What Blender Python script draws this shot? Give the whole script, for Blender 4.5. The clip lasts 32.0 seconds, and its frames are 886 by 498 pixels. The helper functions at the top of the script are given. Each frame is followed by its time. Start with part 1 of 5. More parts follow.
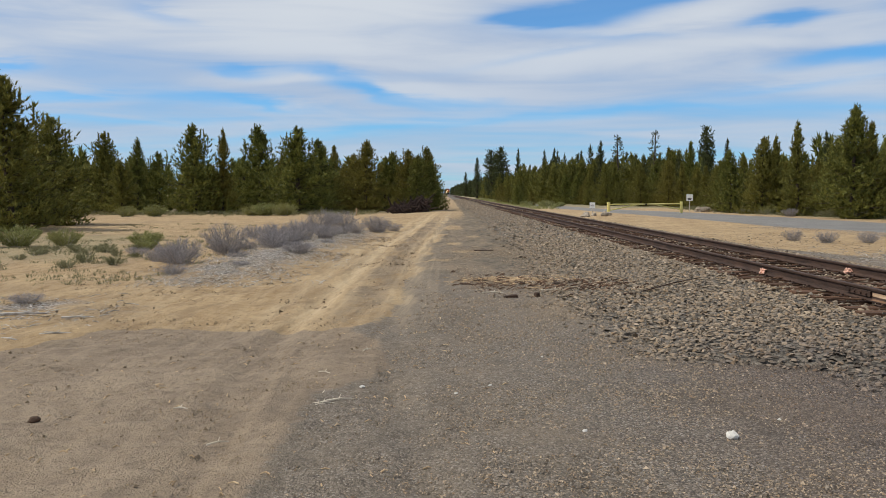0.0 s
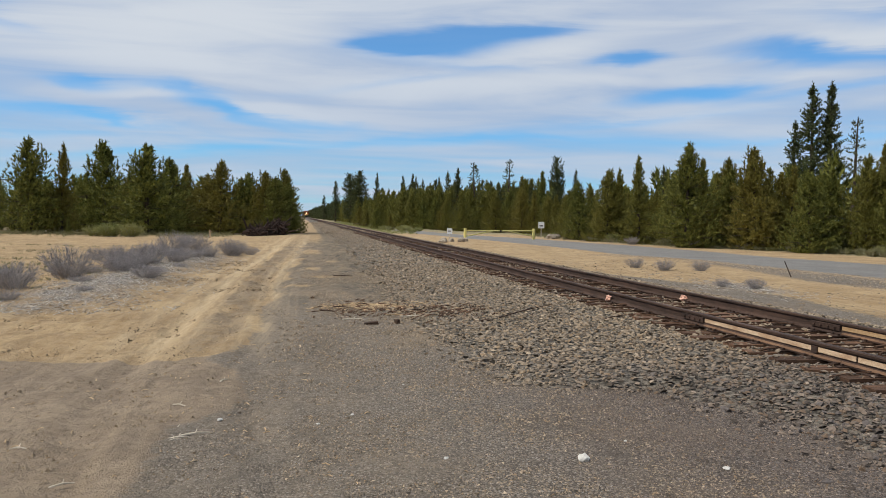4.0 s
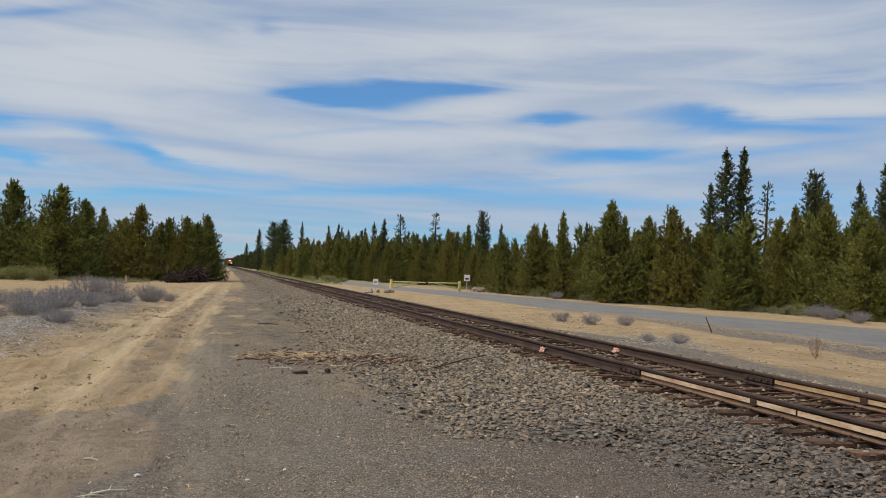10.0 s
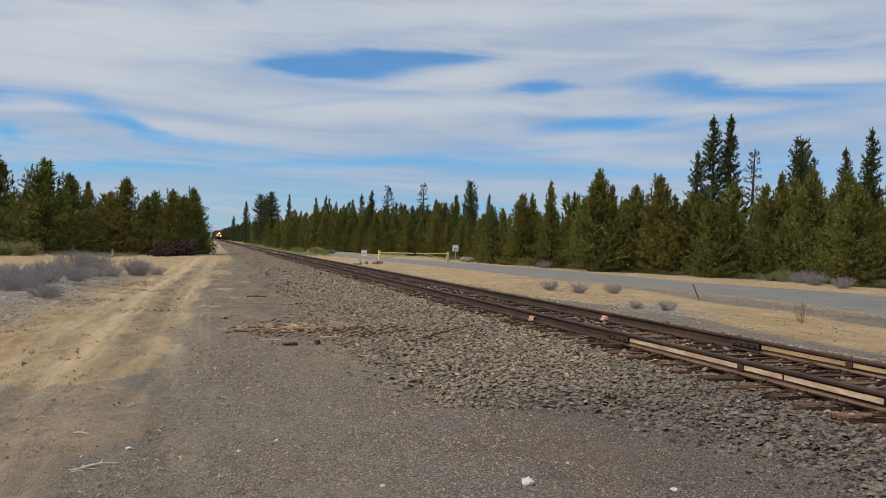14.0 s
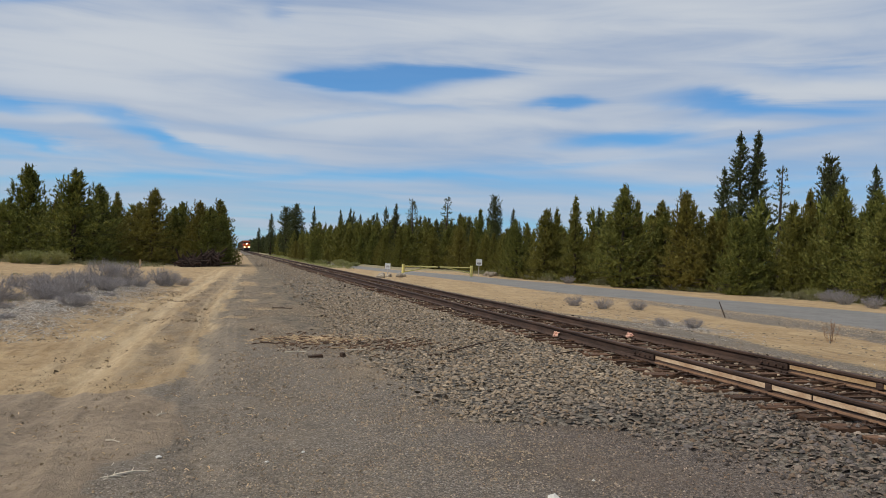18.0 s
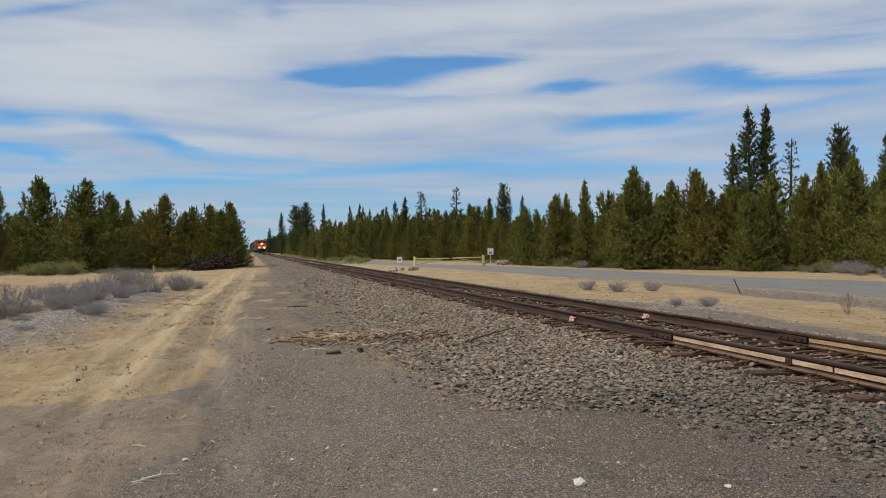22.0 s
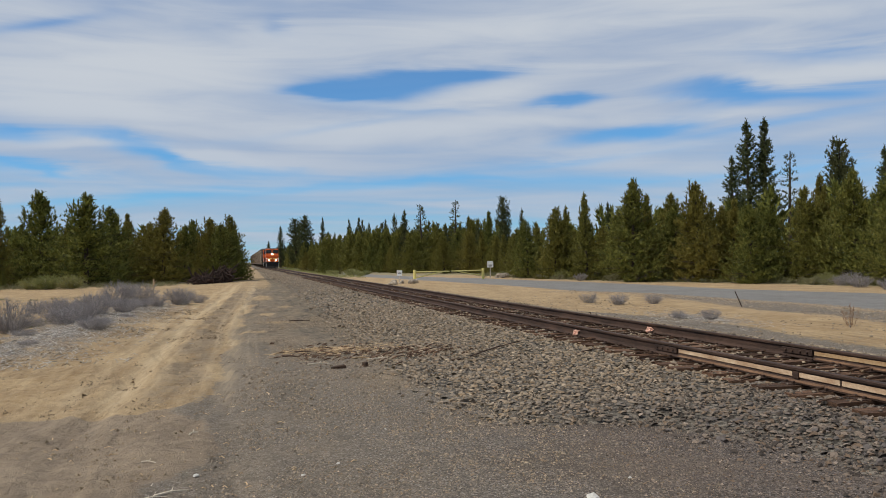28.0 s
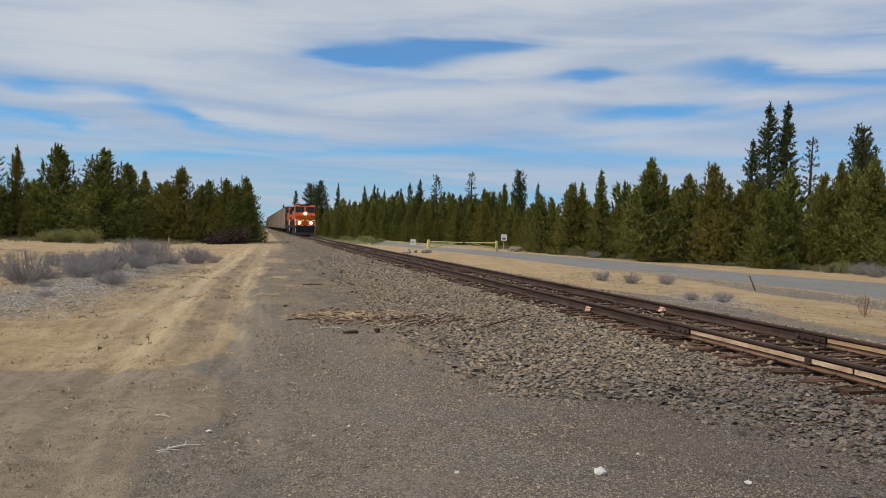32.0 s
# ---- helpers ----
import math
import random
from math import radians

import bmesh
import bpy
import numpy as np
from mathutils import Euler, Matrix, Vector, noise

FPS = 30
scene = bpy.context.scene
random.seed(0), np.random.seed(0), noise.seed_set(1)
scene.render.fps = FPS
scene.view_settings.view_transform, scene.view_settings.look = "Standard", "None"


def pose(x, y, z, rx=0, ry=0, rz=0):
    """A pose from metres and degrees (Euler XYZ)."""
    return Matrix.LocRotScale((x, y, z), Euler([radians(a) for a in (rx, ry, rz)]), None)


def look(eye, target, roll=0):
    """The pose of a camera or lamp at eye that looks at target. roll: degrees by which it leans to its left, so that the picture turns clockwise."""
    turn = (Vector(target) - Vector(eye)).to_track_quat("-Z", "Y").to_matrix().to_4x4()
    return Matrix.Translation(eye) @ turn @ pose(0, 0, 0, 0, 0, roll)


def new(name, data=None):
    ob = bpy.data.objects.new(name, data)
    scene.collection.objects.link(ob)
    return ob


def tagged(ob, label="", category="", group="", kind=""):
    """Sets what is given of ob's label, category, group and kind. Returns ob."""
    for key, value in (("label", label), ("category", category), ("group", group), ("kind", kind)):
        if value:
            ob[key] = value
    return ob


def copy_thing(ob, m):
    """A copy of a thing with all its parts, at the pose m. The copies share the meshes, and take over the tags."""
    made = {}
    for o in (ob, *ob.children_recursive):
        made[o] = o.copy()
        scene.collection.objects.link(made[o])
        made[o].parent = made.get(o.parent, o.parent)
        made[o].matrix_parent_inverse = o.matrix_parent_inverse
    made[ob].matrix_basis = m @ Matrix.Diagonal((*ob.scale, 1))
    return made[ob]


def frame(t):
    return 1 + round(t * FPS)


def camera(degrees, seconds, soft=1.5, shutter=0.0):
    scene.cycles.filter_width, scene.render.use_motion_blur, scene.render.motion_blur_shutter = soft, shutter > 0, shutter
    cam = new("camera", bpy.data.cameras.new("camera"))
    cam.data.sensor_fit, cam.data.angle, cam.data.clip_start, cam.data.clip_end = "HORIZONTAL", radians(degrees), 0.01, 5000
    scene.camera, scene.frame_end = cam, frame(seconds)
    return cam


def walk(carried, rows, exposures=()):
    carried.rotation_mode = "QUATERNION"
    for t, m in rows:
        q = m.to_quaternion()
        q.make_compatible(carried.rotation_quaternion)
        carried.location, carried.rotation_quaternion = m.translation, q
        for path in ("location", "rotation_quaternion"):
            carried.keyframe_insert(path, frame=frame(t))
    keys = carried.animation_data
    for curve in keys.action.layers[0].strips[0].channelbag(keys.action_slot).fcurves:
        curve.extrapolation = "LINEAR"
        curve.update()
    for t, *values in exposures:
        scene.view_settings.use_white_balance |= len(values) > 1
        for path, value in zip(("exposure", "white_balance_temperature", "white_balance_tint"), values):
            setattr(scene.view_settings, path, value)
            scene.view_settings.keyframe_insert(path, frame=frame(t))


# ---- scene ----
cam = camera(58.67, 32.0, soft=0.9)
PATH = [
    (0.0, pose(0.005, -0.004, 1.603, 86.042, 0.236, 0.390)),
    (0.5, pose(0.002, -0.067, 1.647, 86.585, 0.424, -0.924)),
    (1.0, pose(-0.008, -0.091, 1.641, 87.250, -0.304, -1.313)),
    (1.5, pose(0.001, -0.085, 1.657, 86.804, 0.313, 0.054)),
    (2.0, pose(-0.017, -0.076, 1.664, 87.531, -0.689, -0.167)),
    (2.5, pose(-0.026, -0.073, 1.648, 87.941, -0.380, -2.457)),
    (3.0, pose(-0.009, -0.074, 1.648, 87.289, 0.445, -4.926)),
    (3.5, pose(-0.022, -0.075, 1.656, 87.408, -0.377, -8.402)),
    (5.5, pose(-0.115, -0.030, 1.628, 89.393, -1.115, -10.921)),
    (6.0, pose(-0.131, -0.028, 1.597, 89.341, 1.299, -9.457)),
    (6.5, pose(-0.173, 0.061, 1.593, 90.271, -1.549, -15.589)),
    (7.0, pose(-0.171, 0.203, 1.585, 90.221, -1.321, -10.961)),
    (7.5, pose(-0.146, 0.245, 1.582, 89.932, -1.852, -12.856)),
    (8.0, pose(-0.140, 0.270, 1.575, 90.594, -1.925, -14.439)),
    (8.5, pose(-0.144, 0.272, 1.581, 92.005, -2.455, -14.830)),
    (9.0, pose(-0.159, 0.250, 1.575, 91.825, -2.466, -15.054)),
    (9.5, pose(-0.166, 0.263, 1.572, 92.155, -2.444, -15.425)),
    (10.0, pose(-0.152, 0.264, 1.571, 91.769, -2.147, -15.334)),
    (10.5, pose(-0.158, 0.260, 1.573, 91.895, -2.256, -15.310)),
    (11.0, pose(-0.156, 0.266, 1.567, 91.639, -2.314, -15.168)),
    (11.5, pose(-0.153, 0.265, 1.564, 91.010, -2.144, -15.618)),
    (12.0, pose(-0.151, 0.277, 1.564, 90.682, -2.165, -16.277)),
    (12.5, pose(-0.151, 0.277, 1.568, 90.576, -1.984, -16.485)),
    (13.0, pose(-0.167, 0.272, 1.555, 90.114, -1.719, -15.766)),
    (13.5, pose(-0.158, 0.263, 1.561, 89.649, -1.627, -15.512)),
    (14.0, pose(-0.151, 0.288, 1.563, 89.660, -1.495, -16.186)),
    (14.5, pose(-0.151, 0.289, 1.573, 90.110, -1.846, -16.091)),
    (15.0, pose(-0.161, 0.265, 1.557, 90.281, -1.845, -16.172)),
    (15.5, pose(-0.167, 0.293, 1.567, 90.817, -1.962, -14.838)),
    (17.5, pose(-0.198, 0.252, 1.569, 90.519, -2.116, -14.035)),
    (18.0, pose(-0.198, 0.253, 1.573, 90.607, -2.177, -14.491)),
    (18.5, pose(-0.197, 0.254, 1.584, 90.521, -1.774, -15.266)),
    (19.0, pose(-0.205, 0.253, 1.572, 91.257, -1.038, -15.519)),
    (19.5, pose(-0.217, 0.260, 1.571, 91.446, -0.632, -13.455)),
    (20.0, pose(-0.232, 0.265, 1.569, 92.379, -0.279, -11.398)),
    (20.5, pose(-0.224, 0.260, 1.554, 91.955, 0.166, -11.592)),
    (21.0, pose(-0.212, 0.280, 1.566, 90.781, 0.203, -12.490)),
    (21.5, pose(-0.213, 0.257, 1.556, 89.919, 0.347, -12.949)),
    (22.0, pose(-0.219, 0.255, 1.568, 89.959, 0.715, -13.691)),
    (22.5, pose(-0.232, 0.241, 1.557, 89.756, 0.658, -12.961)),
    (23.0, pose(-0.234, 0.246, 1.566, 89.655, 0.315, -12.471)),
    (23.5, pose(-0.231, 0.248, 1.565, 91.068, 0.585, -12.698)),
    (24.0, pose(-0.248, 0.258, 1.540, 89.243, 0.909, -10.913)),
    (24.5, pose(-0.233, 0.252, 1.548, 88.756, 0.810, -10.908)),
    (25.0, pose(-0.232, 0.264, 1.552, 89.267, -0.251, -10.620)),
    (25.5, pose(-0.220, 0.260, 1.562, 88.988, -0.600, -12.177)),
    (27.5, pose(-0.283, 0.250, 1.576, 90.168, 1.252, -14.805)),
    (28.0, pose(-0.310, 0.254, 1.586, 90.893, 0.857, -13.770)),
    (28.5, pose(-0.319, 0.253, 1.567, 90.072, 0.439, -14.314)),
    (29.0, pose(-0.331, 0.250, 1.573, 89.047, -0.215, -12.592)),
    (29.5, pose(-0.339, 0.256, 1.570, 89.519, -0.234, -12.969)),
    (30.0, pose(-0.348, 0.263, 1.583, 89.402, -0.108, -13.107)),
    (30.5, pose(-0.335, 0.259, 1.573, 90.369, -0.133, -11.896)),
    (31.0, pose(-0.355, 0.266, 1.569, 90.524, -1.272, -10.984)),
    (31.5, pose(-0.333, 0.261, 1.581, 90.461, -1.743, -11.060)),
    (32.0, pose(-0.346, 0.264, 1.574, 88.768, -1.710, -12.782)),
]
walk(cam, PATH, [(0.0, 0.06), (3.0, 0.08), (6.0, 0.03), (8.0, 0.0), (9.5, -0.12), (32.0, -0.12)])

# ---- light: high sun from the left, thin streaky cloud ----
SUN = Vector((-0.93, -0.08, 1.2)).normalized()
sun = new("sun", bpy.data.lights.new("sun", "SUN"))
sun.data.energy, sun.data.angle, sun.data.color = 3.4, radians(0.9), (1.0, 0.94, 0.82)
sun.matrix_world = look((0, 0, 40), Vector((0, 0, 40)) - SUN)


class Nodes:
    """Short notation for node trees."""

    def __init__(self, tree):
        self.tree = tree

    def add(self, kind):
        return self.tree.nodes.new(kind)

    def link(self, a, b):
        self.tree.links.new(a, b)

    def put(self, socket, v):
        if isinstance(v, bpy.types.NodeSocket):
            self.link(v, socket)
        else:
            socket.default_value = v

    def math(self, op, a, b=0.0, c=0.0, clamp=False):
        n = self.add("ShaderNodeMath")
        n.operation, n.use_clamp = op, clamp
        for i, v in enumerate((a, b, c)):
            self.put(n.inputs[i], v)
        return n.outputs[0]

    def vec(self, op, a, b=(0, 0, 0)):
        n = self.add("ShaderNodeVectorMath")
        n.operation = op
        self.put(n.inputs[0], a)
        self.put(n.inputs[1], b)
        return n.outputs[0]

    def noise(self, vector, scale, detail=4.0, rough=0.55, distort=0.0):
        n = self.add("ShaderNodeTexNoise")
        self.put(n.inputs["Vector"], vector)
        n.inputs["Scale"].default_value, n.inputs["Detail"].default_value = scale, detail
        n.inputs["Roughness"].default_value, n.inputs["Distortion"].default_value = rough, distort
        return n.outputs["Fac"]

    def ramp(self, fac, lo, hi, smooth=True):
        n = self.add("ShaderNodeMapRange")
        n.interpolation_type = "SMOOTHSTEP" if smooth else "LINEAR"
        self.put(n.inputs[0], fac)
        n.inputs[1].default_value, n.inputs[2].default_value = lo, hi
        return n.outputs[0]

    def mix(self, fac, a, b, blend="MIX"):
        n = self.add("ShaderNodeMix")
        n.data_type, n.blend_type = "RGBA", blend
        self.put(n.inputs[0], fac)
        for i, v in ((6, a), (7, b)):
            self.put(n.inputs[i], (*v, 1) if isinstance(v, tuple) and len(v) == 3 else v)
        return n.outputs[2]


def make_sky():
    world = bpy.data.worlds.new("sky")
    scene.world = world
    world.use_nodes = True
    n = Nodes(world.node_tree)
    back = world.node_tree.nodes["Background"]
    sky = n.add("ShaderNodeTexSky")
    sky.sky_type, sky.sun_disc = "NISHITA", False
    sky.sun_elevation = math.asin(SUN.z)
    sky.sun_rotation = math.atan2(SUN.x, SUN.y)
    sky.altitude, sky.air_density, sky.dust_density, sky.ozone_density = 1300, 1.0, 0.5, 1.0
    d = n.add("ShaderNodeTexCoord").outputs["Generated"]
    s = n.add("ShaderNodeSeparateXYZ")
    n.link(d, s.inputs[0])
    x, y, z = s.outputs
    az = n.math("ARCTAN2", x, y)
    el = n.math("ARCSINE", z)
    # cloud sheet: coordinates on a high plane, drawn out across the view
    zz = n.math("ADD", n.math("MAXIMUM", z, 0.0), 0.07)
    c = n.add("ShaderNodeCombineXYZ")
    n.link(n.math("DIVIDE", x, zz), c.inputs[0])
    n.link(n.math("DIVIDE", y, zz), c.inputs[1])
    m = n.add("ShaderNodeMapping")
    n.link(c.outputs[0], m.inputs[0])
    m.inputs["Rotation"].default_value = (0, 0, radians(10))
    m.inputs["Scale"].default_value = (0.42, 1.0, 1.0)
    flow = m.outputs[0]
    broad = n.noise(flow, 0.42, 4, 0.45, 0.5)
    streak = n.noise(flow, 1.0, 3, 0.45, 0.7)
    c2 = n.add("ShaderNodeCombineXYZ")
    n.link(n.math("MULTIPLY", az, 3.0), c2.inputs[0])
    n.link(n.math("MULTIPLY", el, 9.0), c2.inputs[1])
    warp = n.noise(c2.outputs[0], 1.4, 4, 0.6, 0.4)
    wobble = n.math("MULTIPLY", n.math("SUBTRACT", warp, 0.5), 0.035)
    el2 = n.math("ADD", el, wobble)
    az2 = n.math("ADD", az, n.math("MULTIPLY", wobble, 2.5))
    fibre = n.noise(n.vec("MULTIPLY", c2.outputs[0], (0.6, 1.7, 1.0)), 1.9, 5, 0.55, 0.8)
    ragged = n.math("MULTIPLY", n.math("SUBTRACT", fibre, 0.5), 0.026)
    el2, az2 = n.math("ADD", el2, ragged), n.math("ADD", az2, n.math("MULTIPLY", ragged, 3.0))

    def patches(rows, power):
        total = None
        for a0, e0, wa, we, tilt, deep in rows:
            da = n.math("SUBTRACT", az2, radians(a0))
            de = n.math("SUBTRACT", n.math("SUBTRACT", el2, radians(e0)), n.math("MULTIPLY", da, tilt))
            q = n.math("ADD", n.math("POWER", n.math("DIVIDE", da, radians(wa)), 2.0), n.math("POWER", n.math("DIVIDE", de, radians(we)), 2.0))
            g = n.math("MULTIPLY", n.math("EXPONENT", n.math("MULTIPLY", n.math("POWER", q, power), -0.8)), deep)
            total = g if total is None else n.math("ADD", total, g)
        return total

    gaps = n.math("ADD", patches(CLEAR, 1.25), patches(THIN, 0.9))
    banks = patches(WHITE, 0.9)
    cover = n.math("ADD", n.math("MULTIPLY", broad, 0.50), n.math("MULTIPLY", streak, 0.65))
    cover = n.math("ADD", cover, n.math("MULTIPLY", n.math("SUBTRACT", fibre, 0.5), 0.42))
    cover = n.math("ADD", n.math("SUBTRACT", cover, gaps), n.math("MULTIPLY", banks, 0.22))
    low = n.math("MULTIPLY", n.ramp(el, radians(9), radians(0.5)), 0.15)
    cover = n.math("SUBTRACT", cover, low)
    fac = n.math("ADD", n.math("MULTIPLY", n.ramp(cover, -0.02, 0.72), 0.84), 0.14)
    shade = n.math("ADD", n.math("MULTIPLY", streak, 0.55), n.math("MULTIPLY", fibre, 0.45))
    shade = n.ramp(n.math("ADD", shade, n.math("MULTIPLY", banks, 0.26)), 0.28, 0.74)
    cloud = n.mix(shade, (0.385, 0.465, 0.610), n.mix(n.ramp(el, radians(5), radians(13)), (0.520, 0.590, 0.695), (0.615, 0.660, 0.720)))
    blue = n.mix(1.0, sky.outputs[0], (0.034, 0.092, 0.134), "MULTIPLY")
    tone = n.mix(fac, blue, cloud)
    n.link(tone, back.inputs["Color"])
    back.inputs["Strength"].default_value = 1.0


# openings, thinner veils and bright banks of the cloud sheet: azimuth, elevation, half width, half height (degrees), tilt, strength
CLEAR = [
    (9.1, 12.5, 5.1, 0.94, 0.05, 0.8),
    (5.3, 12.4, 2.4, 0.43, 0.07, 0.45),
    (16.3, 13.4, 3.9, 0.51, 0.06, 0.62),
    (22.7, 11.3, 2.1, 0.35, -0.02, 0.62),
    (32.4, 11.2, 3.7, 0.83, -0.06, 0.40),
    (39.4, 10.8, 5.8, 0.51, -0.03, 0.42),
    (26.0, 8.7, 3.7, 0.47, 0.1, 0.42),
    (30.4, 9.2, 2.7, 0.54, 0.09, 0.38),
    (-6.6, 8.0, 2.5, 0.75, -0.17, 0.40),
    (-3.8, 6.9, 4.1, 0.58, -0.13, 0.36),
    (1.3, 6.7, 3.5, 0.39, -0.14, 0.30),
    (-14.8, 8.4, 2.5, 0.34, -0.02, 0.40),
    (-28.9, 8.2, 1.2, 0.31, -0.09, 0.40),
    (-25.2, 6.7, 3.0, 0.29, -0.04, 0.34),
]
THIN = [
    (39.0, 13.0, 5.1, 0.54, -0.11, 0.26),
    (-9.9, 8.8, 3.4, 0.33, -0.02, 0.3),
    (-12.8, 6.3, 2.9, 0.32, -0.07, 0.34),
    (5.8, 9.6, 5.2, 0.32, 0.14, 0.26),
    (8.7, 5.6, 12.8, 0.36, 0.04, 0.3),
    (-8.8, 4.4, 8.9, 0.34, 0.07, 0.28),
    (23.8, 7.1, 6.8, 0.28, 0.07, 0.28),
    (2.5, 16.6, 1.0, 0.59, -0.19, 0.24),
    (-13.2, 15.4, 2.9, 0.3, 0.23, 0.34),
    (35.0, 5.7, 10.8, 0.34, 0.0, 0.22),
    (12.6, 10.9, 4.9, 0.28, -0.02, 0.2),
    (36.0, 8.8, 6.8, 0.34, 0.1, 0.3),
    (-17.1, 6.6, 4.1, 0.46, -0.07, 0.26),
    (-19.2, 12.2, 2.5, 0.43, -0.18, 0.26),
    (-26.6, 5.3, 4.6, 0.29, -0.01, 0.2),
    (-18.2, 5.1, 7.3, 0.3, 0.02, 0.2),
]
WHITE = [
    (-10.1, 11.6, 7.5, 1.6, 0.07, 0.5),
    (-2.1, 11.0, 5.7, 0.83, 0.01, 0.45),
    (-10.6, 8.2, 3.7, 0.29, -0.0, 0.5),
    (-1.4, 7.3, 3.4, 0.5, -0.15, 0.5),
    (7.0, 8.4, 4.8, 0.88, 0.15, 0.4),
    (15.2, 9.8, 9.4, 0.64, 0.05, 0.5),
    (18.4, 12.1, 4.5, 0.51, 0.12, 0.45),
    (38.4, 11.9, 6.2, 0.47, -0.02, 0.6),
    (28.5, 7.5, 5.0, 0.47, 0.11, 0.45),
    (10.8, 15.6, 16.7, 1.52, 0.08, 0.4),
    (35.2, 9.9, 2.2, 0.34, -0.05, 0.45),
    (39.2, 7.8, 5.1, 0.37, 0.14, 0.35),
    (34.7, 16.2, 11.6, 1.25, -0.06, 0.35),
    (6.9, 11.4, 3.6, 0.35, -0.06, 0.4),
    (-2.1, 7.6, 2.8, 0.47, -0.15, 0.5),
    (-10.1, 8.7, 3.5, 0.38, -0.06, 0.4),
]
make_sky()


# ---- materials ----
def material(name, rough=0.85, metal=0.0):
    m = bpy.data.materials.new(name)
    m.use_nodes = True
    n = Nodes(m.node_tree)
    b = m.node_tree.nodes["Principled BSDF"]
    b.inputs["Roughness"].default_value, b.inputs["Metallic"].default_value = rough, metal
    b.inputs["Specular IOR Level"].default_value = 0.25
    return m, n, b


def bump(n, b, height, strength, distance):
    k = n.add("ShaderNodeBump")
    k.inputs["Strength"].default_value, k.inputs["Distance"].default_value = strength, distance
    n.link(height, k.inputs["Height"])
    n.link(k.outputs[0], b.inputs["Normal"])


def plain(name, a, c, scale=6.0, rough=0.8, metal=0.0, relief=0.3, island=False, per_object=0.0, grain=None):
    """Two tones broken up at two scales, with fine relief; island or per_object adds a change from piece to piece."""
    m, n, b = material(name, rough, metal)
    p = n.add("ShaderNodeTexCoord").outputs["Object"]
    if grain:
        p = n.vec("MULTIPLY", p, grain)
    big, small = n.noise(p, scale, 5, 0.6), n.noise(p, scale * 9, 3, 0.6)
    t = n.math("ADD", n.math("MULTIPLY", big, 0.65), n.math("MULTIPLY", small, 0.35))
    col = n.mix(n.ramp(t, 0.33, 0.67), a, c)
    if island:
        r = n.add("ShaderNodeNewGeometry").outputs["Random Per Island"]
        v = n.math("ADD", 0.62, n.math("MULTIPLY", r, 0.76))
        col = n.mix(1.0, col, v, "MULTIPLY")
    if per_object:
        r = n.add("ShaderNodeObjectInfo").outputs["Random"]
        v = n.math("ADD", 1.0 - per_object, n.math("MULTIPLY", r, 2 * per_object))
        col = n.mix(1.0, col, v, "MULTIPLY")
    n.link(col, b.inputs["Base Color"])
    if relief:
        bump(n, b, small, relief, 0.01)
    return m


def needles(name, dark, light, warm):
    """Foliage: each tuft a little different, each tree a little different, leaves let some light through."""
    m, n, b = material(name, 0.65)
    geo = n.add("ShaderNodeNewGeometry")
    info = n.add("ShaderNodeObjectInfo").outputs["Random"]
    p = n.add("ShaderNodeTexCoord").outputs["Object"]
    patch = n.noise(p, 0.9, 4, 0.6)
    fleck = n.noise(p, 3.2, 3, 0.6)
    r = n.math("ADD", n.math("MULTIPLY", geo.outputs["Random Per Island"], 0.35), n.math("ADD", n.math("MULTIPLY", patch, 0.25), n.math("MULTIPLY", fleck, 0.40)))
    col = n.mix(n.ramp(r, 0.25, 0.75), dark, light)
    col = n.mix(n.math("MULTIPLY", n.ramp(info, 0.2, 0.95), 0.8), col, n.mix(r, dark, warm))
    n.link(col, b.inputs["Base Color"])
    tr = n.add("ShaderNodeBsdfTranslucent")
    n.link(col, tr.inputs["Color"])
    mixer = n.add("ShaderNodeMixShader")
    mixer.inputs[0].default_value = 0.25
    out = m.node_tree.nodes["Material Output"]
    n.link(b.outputs[0], mixer.inputs[1])
    n.link(tr.outputs[0], mixer.inputs[2])
    n.link(mixer.outputs[0], out.inputs["Surface"])
    return m


def glow(name, color, strength):
    m, n, b = material(name, 0.3)
    b.inputs["Base Color"].default_value = (*color, 1)
    b.inputs["Emission Color"].default_value = (*color, 1)
    b.inputs["Emission Strength"].default_value = strength
    return m


def ground_material():
    m, n, b = material("ground", 0.95)
    p = n.add("ShaderNodeNewGeometry").outputs["Position"]
    la, lb = n.add("ShaderNodeVertexColor"), n.add("ShaderNodeVertexColor")
    la.layer_name, lb.layer_name = "soil_a", "soil_b"
    za, zb = la.outputs["Color"], lb.outputs["Color"]
    sa, sb = n.add("ShaderNodeSeparateColor"), n.add("ShaderNodeSeparateColor")
    n.link(za, sa.inputs[0])
    n.link(zb, sb.inputs[0])
    gravel, dirt, ballast = sa.outputs
    road, grass, chips = sb.outputs
    lc, sk = n.add("ShaderNodeVertexColor"), n.add("ShaderNodeSeparateColor")
    lc.layer_name = "soil_c"
    n.link(lc.outputs["Color"], sk.inputs[0])
    wheel, clods, drift = sk.outputs
    drawn = n.noise(n.vec("MULTIPLY", p, (6.0, 0.35, 1.0)), 1.0, 4, 0.6, 0.3)
    shear = n.add("ShaderNodeMapping")
    n.link(p, shear.inputs[0])
    shear.inputs["Rotation"].default_value = (0, 0, radians(6))
    tread = n.noise(n.vec("MULTIPLY", shear.outputs[0], (17.0, 0.55, 1.0)), 1.0, 3, 0.6, 0.5)
    fine = n.noise(p, 38, 4, 0.65)
    grit = n.noise(p, 110, 3, 0.7)
    mid = n.noise(p, 4.2, 6, 0.65)
